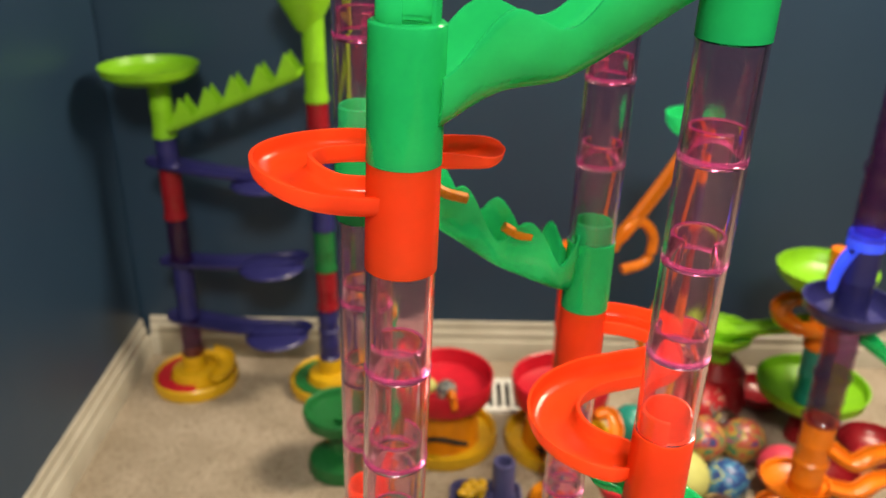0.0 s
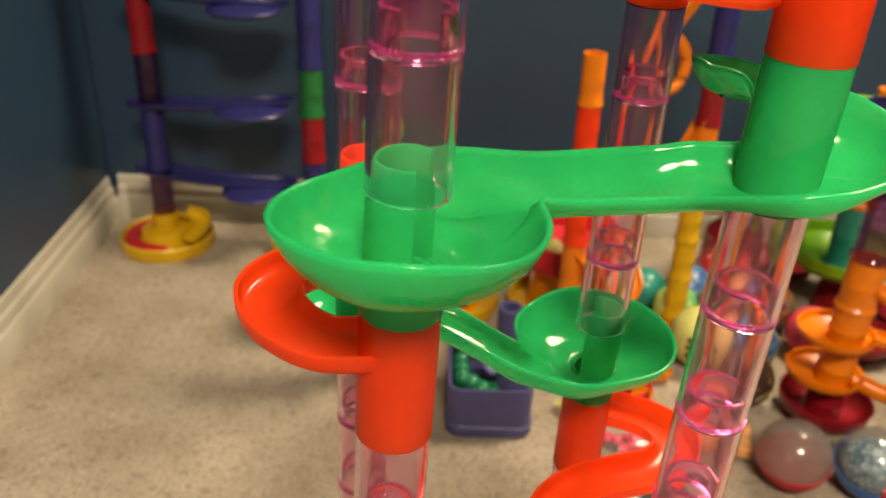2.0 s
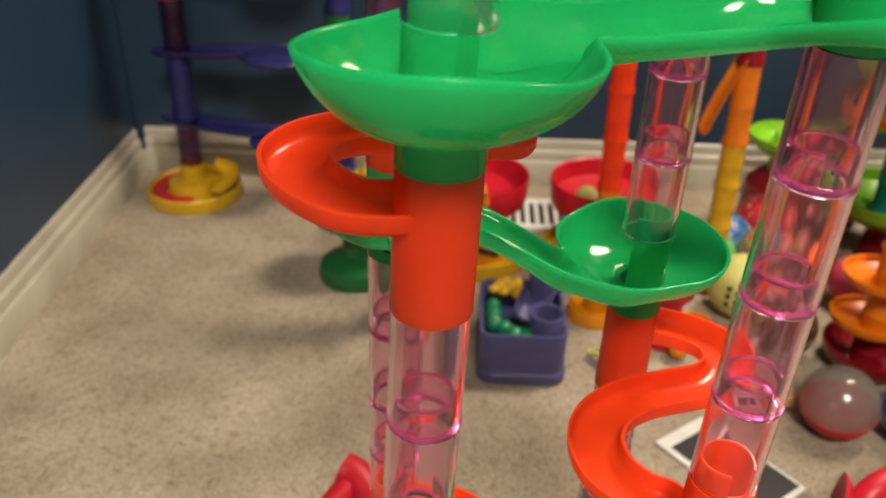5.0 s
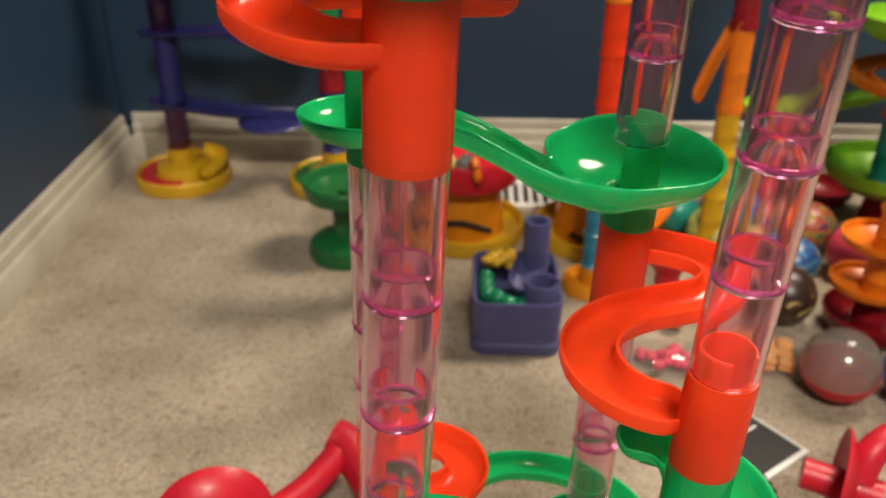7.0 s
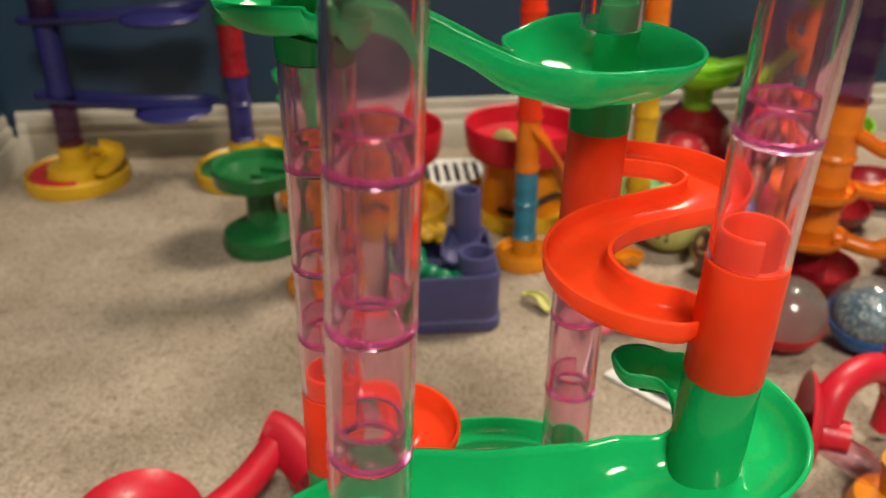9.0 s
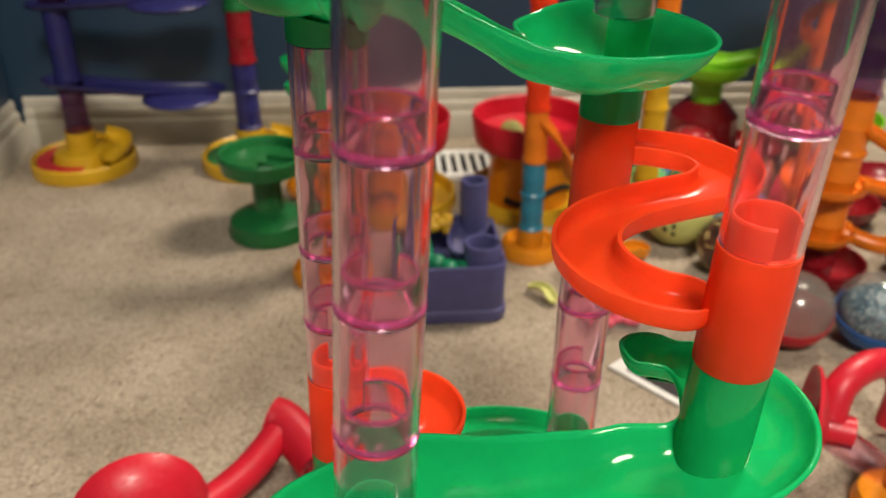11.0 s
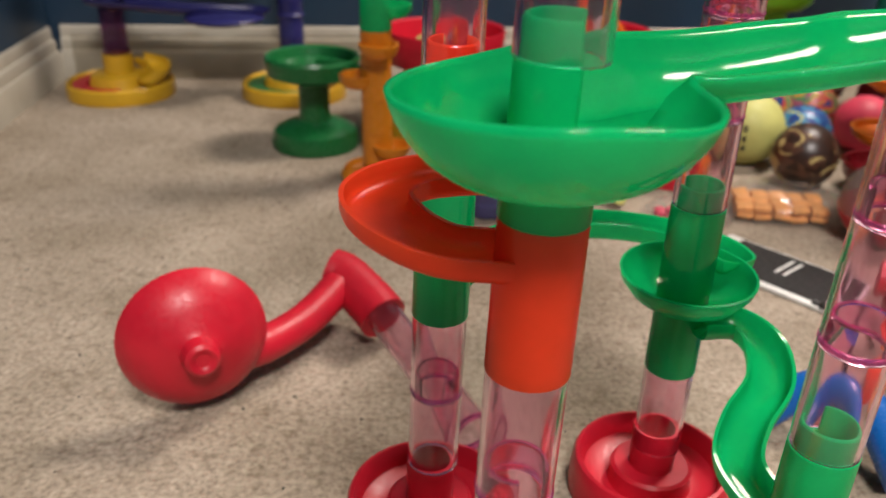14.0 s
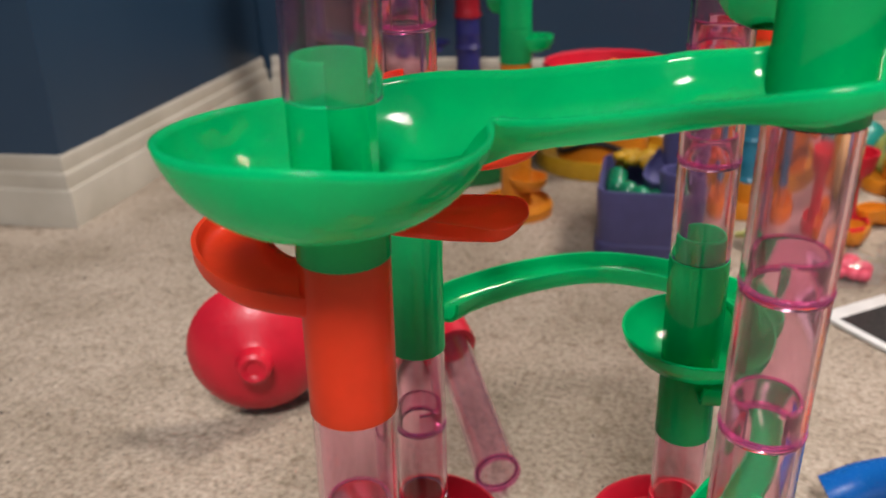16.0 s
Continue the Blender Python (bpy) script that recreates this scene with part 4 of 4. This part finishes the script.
def toy_bin():
    ob = thing("toy_bin", "slate purple plastic tub with tube posts", "toy tub", pose(0.140, 0.985, 0, 0, 0, 6))
    w, d, h = 0.051, 0.128, 0.068

    def outline(inset, z, r=0.018):
        pts = []
        for cx, cy, a0 in ((w - r, d - r, 0), (-w + r, d - r, 90), (-w + r, r, 180), (w - r, r, 270)):
            for k in range(6):
                a = radians(a0 + 18 * k)
                pts.append((cx + (r - inset) * math.cos(a), cy + (r - inset) * math.sin(a), z))
        return pts

    bm = bmesh.new()
    loops = [[bm.verts.new(p) for p in outline(i, z)] for i, z in ((0.002, 0.0), (-0.001, 0.003), (-0.001, 0.014), (0.0015, 0.016), (0.0, h - 0.003), (0.001, h), (0.004, h), (0.006, h - 0.004), (0.007, 0.030))]
    for a, b in zip(loops, loops[1:]):
        for i in range(len(a)):
            bm.faces.new((a[i], a[(i + 1) % len(a)], b[(i + 1) % len(a)], b[i]))
    bm.faces.new(loops[0])
    bm.faces.new(loops[-1])
    part("tub", bm, PURPLE, ob)
    part("post", revolve([(0.0105, 0.03), (0.0155, 0.03), (0.0155, 0.126), (0.0147, 0.128), (0.0113, 0.128), (0.0105, 0.126)], 30), PURPLE, ob, "purple tube post", pose(0.024, 0.092, 0))
    part("post", revolve([(0.0155, 0.03), (0.0205, 0.03), (0.0205, 0.082), (0.0195, 0.084), (0.0165, 0.084), (0.0155, 0.082)], 30, 20, 330), PURPLE, ob, "short slotted purple post", pose(0.027, 0.028, 0))
    part("slope", closed_gutter([(0.024, 0.088, 0.086), (0.012, 0.060, 0.074), (0.012, 0.036, 0.066)], 0.020, 0.014), PURPLE, ob, "purple inner slope")
    m0 = ob.matrix_basis.copy()
    for x, y, z in ((-0.030, 0.020, 0.044), (-0.008, 0.018, 0.043), (-0.034, 0.042, 0.044), (-0.014, 0.040, 0.046), (-0.032, 0.064, 0.045), (-0.022, 0.028, 0.060), (-0.034, 0.056, 0.060), (-0.034, 0.078, 0.058), (0.004, 0.022, 0.055), (-0.010, 0.016, 0.060), (-0.033, 0.034, 0.062)):
        p = m0 @ Vector((x, y, z))
        tagged(part("bead", ball(0.0105, 18, 12), FOREST_SHINE, None, "shiny green bead in the purple tub", pose(*p)), "", "bead", "green beads in the tub")
    for k, (x, y, z, a) in enumerate(((-0.030, 0.100, 0.066, 10), (-0.012, 0.104, 0.070, 60), (-0.022, 0.088, 0.074, 120), (-0.004, 0.092, 0.068, 30))):
        p = m0 @ Vector((x, y, z))
        bm = ball(0.009, 14, 10, None, (0, 0, 0), 0.7)
        ball(0.008, 14, 10, bm, (0.012, 0, 0.002), 0.7)
        ball(0.007, 14, 10, bm, (0.004, 0.011, 0.003), 0.7)
        tagged(part("piece", bm, YELLOW, None, "small yellow knobbed toy piece in the tub", pose(*p, 0, 0, a)), "", "toy piece", "yellow pieces in the tub")


FOREST_SHINE = plastic("shiny_green_beads", (0.005, 0.20, 0.09), 0.15, 0.0)
toy_bin()


def toy_capsule(x, y, r, bottom, fill, label, turn):
    ob = thing("toy_capsule", label, "toy capsule", pose(x, y, r, 8, -6, turn), "toy vending capsules")
    k = 14
    low = [(r * math.sin(math.pi * 0.5 * i / k), -r * math.cos(math.pi * 0.5 * i / k)) for i in range(k - 1)]
    top_r, top_z = low[-1]
    prof = low + [(top_r + 0.001, top_z + 0.004), (top_r - 0.001, top_z + 0.004)] + [(max(0.0, a - 0.0022), b + 0.001) for a, b in low[::-1]]
    part("cup", revolve(prof, 36), bottom, ob, "coloured capsule half")
    dome = [(r * math.cos(math.pi * 0.5 * i / k), r * math.sin(math.pi * 0.5 * i / k)) for i in range(-2, k + 1)]
    prof = dome + [(max(0.0, a * 0.965), b * 0.965) for a, b in dome[::-1]]
    part("dome", revolve(prof, 36), fill, ob, "clear capsule half")
    return ob


toy_capsule(0.480, 0.962, 0.040, RED, FROST, "hazy clear capsule with a red half on carpet", 0)
toy_capsule(0.563, 0.958, 0.041, BLUE, CLEAR, "clear capsule with blue half and glitter inside", 40)
GLITTER = marbled("blue_glitter_filling", [(0.0, (0.03, 0.08, 0.12)), (0.48, (0.10, 0.22, 0.28)), (0.60, (0.5, 0.55, 0.55))], 140)
tagged(part("capsule_filling", ball(0.036, 24, 14, None, (0, 0, 0), 0.75), GLITTER, None, "blue and silver glitter filling in the clear capsule", pose(0.563, 0.958, 0.040)), "", "filling")


def cracker_bag():
    ob = thing("snack_bag", "clear bag of orange cheese crackers on carpet", "snack bag", pose(0.405, 1.020, 0, 0, 0, -8))
    random.seed(5)
    biscuit = mesh_of("cracker", box(-0.0085, 0.0085, -0.0085, 0.0085, 0, 0.006, 0.002), BISCUIT)
    for layer in range(2):
        for i in range(5):
            for j in range(3):
                piece = new("cracker", biscuit)
                piece.parent = ob
                piece.matrix_local = pose(-0.037 + i * 0.0178 + random.uniform(-0.001, 0.001), -0.018 + j * 0.0178, 0.003 + 0.0075 * layer + random.uniform(0, 0.002), random.uniform(-6, 6), random.uniform(-6, 6), random.uniform(-8, 8))
    bm = ball(0.062, 26, 14, None, (0, 0, 0.014), 0.32)
    for v in bm.verts:
        v.co.x *= 1.05
        v.co.y *= 0.72
        v.co += Vector((0, 0, 0.004 * noise.noise(v.co * 60)))
        v.co.z = max(v.co.z, 0.001)
    part("film", bm, CLEAR, ob, "crinkled clear film")


cracker_bag()


def picture_card():
    """White card with a dark printed panel, lying on the carpet."""
    a, b, c = Vector((0.282, 0.903, 0)), Vector((0.379, 0.812, 0)), Vector((0.433, 0.863, 0))
    u, v = (c - b), (a - b)
    x = u.normalized()
    ang = math.degrees(math.atan2(x.y, x.x))
    w, d = u.length, v.length
    ob = thing("printed_card", "white card with a black panel on carpet", "card", pose(b.x, b.y, 0.0, 0, 0, ang))
    part("sheet", box(0, w, 0, d, 0.0005, 0.004, 0.0008), WHITE, ob)
    part("panel", box(0.007, w - 0.004, 0.006, d - 0.016, 0.0042, 0.0048), BLACK, ob, "black printed panel", smooth=0)
    for k in range(2):
        part("bar", box(0.030, 0.062, 0.052 + 0.008 * k, 0.055 + 0.008 * k, 0.0050, 0.0053), WHITE, ob, "pale printed bar", smooth=0)


picture_card()


def cone_profile(r, depth):
    return [(0.0, -0.0085), (0.0045, -0.009), (0.006, -0.0105), (0.0085, -0.011), (0.0108, -0.009), (0.0125, 0.0), (0.016, 0.0025), (0.026, 0.005), (r * 0.8, depth * 0.48), (r * 0.95, depth * 0.8), (r, depth), (r - 0.001, depth + 0.002), (r * 0.9, depth * 0.85), (r * 0.75, depth * 0.55), (0.022, 0.008), (0.0, 0.005)]


def facing(at, to, spin=0):
    """A pose at a point whose z axis points to another point."""
    z = (Vector(to) - Vector(at)).normalized()
    return Matrix.Translation(at) @ z.to_track_quat("Z", "Y").to_matrix().to_4x4() @ pose(0, 0, 0, 0, 0, spin)


def fallen_funnel():
    ob = thing("funnel_piece", "red toy funnel piece lying on carpet with clear tube", "marble toy")
    tip, back = (-0.0735, 0.634, 0.055), (-0.1035, 0.692, 0.050)
    part("funnel", revolve(cone_profile(0.0475, 0.026), 44), RED, ob, "glossy red funnel", facing(tip, back))
    part("arm", pipe([(-0.074, 0.664, 0.034), (-0.050, 0.688, 0.029), (-0.026, 0.722, 0.031), (-0.008, 0.756, 0.040)], 0.013, 8, 18), RED, ob, "bent red arm")
    part("socket", pipe([(-0.016, 0.772, 0.044), (-0.004, 0.768, 0.041), (0.016, 0.750, 0.032), (0.028, 0.736, 0.026)], 0.0185, 6, 22), RED, ob, "red socket")
    a, b = (0.024, 0.742, 0.030), (0.096, 0.620, 0.0145)
    tube = revolve([(RI, 0), (RO, 0), (RO, 0.140), (RI, 0.140)], 28)
    part("clear_tube", tube, PINK, ob, "clear pink plastic tube", facing(a, b))
    part("rim", revolve([(RI, 0), (RO + 0.001, 0), (RO + 0.001, 0.003), (RI, 0.003)], 28), PINKRING, ob, "", facing(b, a))


fallen_funnel()


def red_wheel():
    ob = thing("funnel_piece", "red toy elbow piece with clear tube on carpet", "marble toy")
    hub, axis = Vector((0.432, 0.764, 0.052)), Vector((-0.94, 0.28, 0.05)).normalized()
    part("disc", revolve([(0.0, -0.004), (0.016, -0.004), (0.034, 0.001), (0.047, 0.008), (0.048, 0.011), (0.033, 0.006), (0.014, 0.004), (0.0, 0.004)], 40), RED, ob, "red dished disc", facing(hub, hub + axis))
    part("spout", pipe([hub + axis * 0.038, hub + axis * 0.02, hub, hub - axis * 0.025], 0.0135, 5, 20), RED, ob, "red spout")
    part("elbow", pipe([(0.438, 0.764, 0.060), (0.448, 0.776, 0.084), (0.474, 0.792, 0.092), (0.502, 0.806, 0.082), (0.520, 0.814, 0.052), (0.518, 0.812, 0.016)], 0.0125, 8, 18), RED, ob, "bent red arm")
    part("knob", pipe([(0.505, 0.806, 0.090), (0.510, 0.806, 0.116), (0.512, 0.806, 0.130)], 0.0105, 5, 16), RED, ob, "red knob")
    part("clear_tube", revolve([(RI, 0), (RO, 0), (RO, 0.085), (RI, 0.085)], 28), PINK, ob, "clear pink plastic tube", facing((0.440, 0.762, 0.046), (0.505, 0.720, 0.0155)))


red_wheel()


def loose_parts():
    ob = thing("chute_piece", "loose neon orange gutter piece on carpet", "marble toy")
    part("gutter", closed_gutter([(0.380, 0.682, 0.024), (0.398, 0.678, 0.024), (0.418, 0.670, 0.023), (0.434, 0.660, 0.020)], 0.012, 0.022, rounded=(False, False)), ORANGE, ob)
    part("lip", box(-0.018, 0.018, -0.005, 0.005, 0.0, 0.030, 0.002), ORANGE, ob, "", pose(0.398, 0.668, 0.0, 0, 0, -30))
    ob = thing("arched_tube", "blue bent toy tube lying on carpet", "marble toy")
    part("tube", pipe([(0.280, 0.656, 0.0135), (0.300, 0.661, 0.024), (0.320, 0.655, 0.034), (0.337, 0.632, 0.033), (0.345, 0.592, 0.013)], 0.0125, 8, 20), BLUE, ob)
    ob = thing("cup_piece", "amber toy cup with wide foot on carpet", "marble toy", pose(0.488, 0.722, 0))
    part("foot", revolve([(0.0, 0.0), (0.034, 0.0), (0.036, 0.006), (0.032, 0.018), (0.018, 0.026), (0.0, 0.026)], 32), AMBER, ob)
    part("cup", revolve([(0.0, 0.025), (0.015, 0.025), (0.019, 0.055), (0.0165, 0.055), (0.013, 0.030), (0.0, 0.030)], 28), AMBER, ob)
    ob = thing("chute_piece", "loose amber gutter piece on carpet", "marble toy")
    part("gutter", closed_gutter([(0.395, 0.628, 0.016), (0.420, 0.622, 0.024), (0.445, 0.618, 0.018)], 0.012, 0.013, rounded=(True, True)), AMBER, ob)
    ob = thing("cord", "black braided cord lying on carpet", "cord")
    random.seed(9)
    pts = [(0.352, 0.700, 0.004), (0.358, 0.722, 0.006), (0.366, 0.742, 0.004), (0.372, 0.765, 0.007), (0.385, 0.785, 0.004), (0.384, 0.806, 0.006), (0.375, 0.825, 0.004)]
    part("strand", pipe(pts, 0.0035, 8, 8, lambda t: 0.0033 + 0.0012 * math.sin(90 * t)), BLACK, ob)


loose_parts()


def cup_tower():
    x, y = 0.550, 1.092
    ob = thing("cup_tower", "orange cup tower on red base with clear purple top", "marble toy", pose(x, y, 0, 0.0, 1.5, 0))
    part("base", revolve(dish_profile(0.056, 0.032, 0.03), 36), DARKRED, ob, "dark red base bowl")
    seg_pole(ob, 0, 0, [(0.005, 0.05, DARKRED), (0.05, 0.105, TANGERINE), (0.105, 0.160, TANGERINE), (0.160, 0.225, TANGERINE), (0.225, 0.290, PURPLECLEAR), (0.290, 0.375, PURPLECLEAR)], 0.021)
    for z, turn in ((0.055, -10), (0.112, 15)):
        cup = part("cup", revolve(dish_profile(0.046, 0.017, 0.018), 32), TANGERINE, ob, "shallow orange cup", pose(-0.012, 0, z))
        part("spill", closed_gutter([(0.02, -0.012, 0.016), (0.06, -0.022, 0.010), (0.10, -0.010, 0.016), (0.15, -0.004, 0.010)], 0.014, 0.013), TANGERINE, ob, "orange gutter", pose(0, 0, z + 0.004, 0, 0, turn))
    part("upper_spill", closed_gutter([(0.015, -0.01, 0.196), (0.045, -0.020, 0.182), (0.075, -0.008, 0.190), (0.11, 0.01, 0.186)], 0.014, 0.014), TANGERINE, ob, "orange gutter")
    part("blue_bowl", revolve(dish_profile(0.056, 0.030, 0.016), 36), NAVY, ob, "deep blue bowl", pose(0, 0, 0.368))
    seg_pole(ob, 0, 0, [(0.372, 0.48, NAVY), (0.48, 0.56, PURPLECLEAR), (0.56, 0.66, PURPLECLEAR)], 0.020)
    part("light_collar", revolve([(0.016, 0.468), (0.0215, 0.468), (0.0215, 0.486), (0.016, 0.486)], 28), BLUELIGHT, ob, "glowing blue collar")
    part("green_arm", closed_gutter([(0.02, 0.0, 0.36), (0.06, -0.01, 0.33), (0.09, 0.0, 0.27), (0.12, 0.01, 0.26)], 0.016, 0.016), GREEN, ob, "green gutter")
    part("blue_fin", closed_gutter([(-0.015, -0.01, 0.475), (-0.028, -0.014, 0.45), (-0.034, -0.016, 0.42)], 0.009, 0.012), BLUELIGHT, ob, "glowing blue fin")


cup_tower()


def lime_tower():
    x, y = 0.640, 1.375
    ob = thing("lime_tower", "lime dish tower with orange spiral and teal tube", "marble toy", pose(x, y, 0))
    part("foot", revolve([(0.0, 0.0), (0.03, 0.0), (0.024, 0.03), (0.020, 0.07), (0.0, 0.07)], 28), DARKRED, ob)
    part("lower_dish", revolve(dish_profile(0.088, 0.040, 0.025), 40), LIME, ob, "wide lime dish", pose(0, 0, 0.068))
    seg_pole(ob, 0, 0, [(0.075, 0.175, TEAL), (0.175, 0.265, TANGERINE), (0.265, 0.285, LIME)], 0.024)
    part("spiral", closed_gutter([(-0.01, -0.03, 0.225), (-0.05, -0.035, 0.230), (-0.072, -0.005, 0.238), (-0.05, 0.03, 0.245), (0.0, 0.04, 0.252)], 0.016, 0.016), TANGERINE, ob, "orange curled gutter")
    part("upper_dish", revolve(dish_profile(0.074, 0.036, 0.022), 40), LIME, ob, "lime dish", pose(-0.014, 0, 0.278))
    part("peg", revolve([(0.0, 0.29), (0.014, 0.29), (0.014, 0.345), (0.0, 0.345)], 20), TANGERINE, ob, "orange peg")
    ob = thing("lime_ramp", "lime ramp with a dished end on dark red stand", "marble toy", pose(0.500, 1.440, 0))
    part("stand", revolve([(0.0, 0.0), (0.050, 0.0), (0.056, 0.02), (0.050, 0.085), (0.030, 0.105), (0.0, 0.105)], 32), DARKRED, ob, "dark red stand")
    part("dish", revolve(dish_profile(0.056, 0.028, 0.02), 36), LIME, ob, "lime dish end", pose(-0.005, -0.01, 0.138))
    part("neck", revolve([(0.0, 0.100), (0.022, 0.100), (0.022, 0.165), (0.0, 0.165)], 24), LIME, ob)
    part("ramp", closed_gutter([(0.0, -0.012, 0.166), (0.06, -0.02, 0.182), (0.12, -0.03, 0.204), (0.17, -0.04, 0.222)], 0.020, 0.016), LIME, ob, "sloping lime gutter")


lime_tower()


def red_dish(x, y, r, tilt, turn, label):
    ob = part("toy_dish", revolve(dish_profile(r, r * 0.55, r * 0.4), 36), DARKRED, None, label, pose(x, y, 0.002, tilt, 0, turn))
    return tagged(ob, "", "toy dish", "dark red dishes")


red_dish(0.640, 1.255, 0.052, 0, 0, "dark red toy dish standing on carpet")
red_dish(0.585, 1.470, 0.050, 0, 30, "dark red toy dish by the skirting board")
red_dish(0.690, 1.100, 0.050, 0, 0, "dark red toy dish on carpet")
red_dish(0.735, 1.330, 0.055, 0, 60, "dark red toy dish on carpet")


def red_stand():
    ob = thing("cup_stand", "red toy cup stand with a dished foot on carpet", "marble toy", pose(0.314, 1.108, 0))
    part("foot", revolve([(0.0, 0.0), (0.029, 0.0), (0.0305, 0.006), (0.029, 0.014), (0.027, 0.014), (0.025, 0.007), (0.016, 0.006), (0.0, 0.006)], 36), RED, ob, "round red dished foot")
    part("stem", revolve([(0.0, 0.005), (0.0165, 0.005), (0.0150, 0.012), (0.0145, 0.052), (0.0175, 0.062), (0.0, 0.062)], 28), RED, ob)
    part("cup", revolve([(0.0, 0.060), (0.0175, 0.060), (0.0250, 0.068), (0.0285, 0.086), (0.0265, 0.086), (0.0225, 0.071), (0.0, 0.066)], 36), RED, ob, "shallow red cup")


red_stand()


def sweets_bag():
    ob = thing("sweets_bag", "clear crinkled bag with red sweets on carpet", "snack bag", pose(0.306, 0.992, 0, 0, 0, 12))
    random.seed(17)
    piece = mesh_of("sweet", ball(0.0075, 12, 8, None, (0, 0, 0), 0.7), MAGENTA)
    for k in range(14):
        sweet = new("sweet", piece)
        sweet.parent = ob
        sweet.matrix_local = pose(random.uniform(-0.026, 0.026), random.uniform(-0.014, 0.018), 0.007 + 0.005 * (k % 2), random.uniform(-20, 20), random.uniform(-20, 20), random.uniform(0, 180))
    bm = ball(0.050, 26, 14, None, (0, 0, 0.010), 0.30)
    for v in bm.verts:
        v.co.y *= 0.62
        v.co += Vector((0, 0, 0.005 * noise.noise(v.co * 70)))
        v.co.z = max(v.co.z, 0.001)
    part("film", bm, CLEAR, ob, "crinkled clear film")


sweets_bag()


def small_bits():
    """Loose amber pieces, a leaf-shaped scrap and crumbs on the carpet."""
    for x, y, a in ((0.352, 1.130, 20), (0.330, 1.075, 70)):
        ob = thing("toy_clip", "small amber toy clip on carpet", "toy piece", pose(x, y, 0, 0, 0, a), "amber clips")
        part("clip", closed_gutter([(-0.02, 0, 0.02), (0, 0.004, 0.022), (0.02, 0, 0.018)], 0.012, 0.019, rounded=(True, True)), AMBER, ob)
    ob = thing("paper_scrap", "yellow-green curled scrap on carpet", "scrap", pose(0.232, 1.040, 0, 0, 0, -50))
    part("scrap", closed_gutter([(-0.022, 0, 0.010), (0, 0.003, 0.016), (0.024, -0.002, 0.008)], 0.007, 0.006, rounded=(True, True)), LEMON, ob)
    random.seed(21)
    bm = bmesh.new()
    for _ in range(260):
        x, y = random.uniform(-0.45, 0.5), random.uniform(0.55, 1.4)
        r = random.uniform(0.0005, 0.0012)
        ball(r, 5, 4, bm, (x, y, r * 0.4), 0.6)
    tagged(part("crumbs", bm, BLACK, None, "tiny dark crumbs scattered over the carpet"), "", "crumbs", kind="stuff")


small_bits()
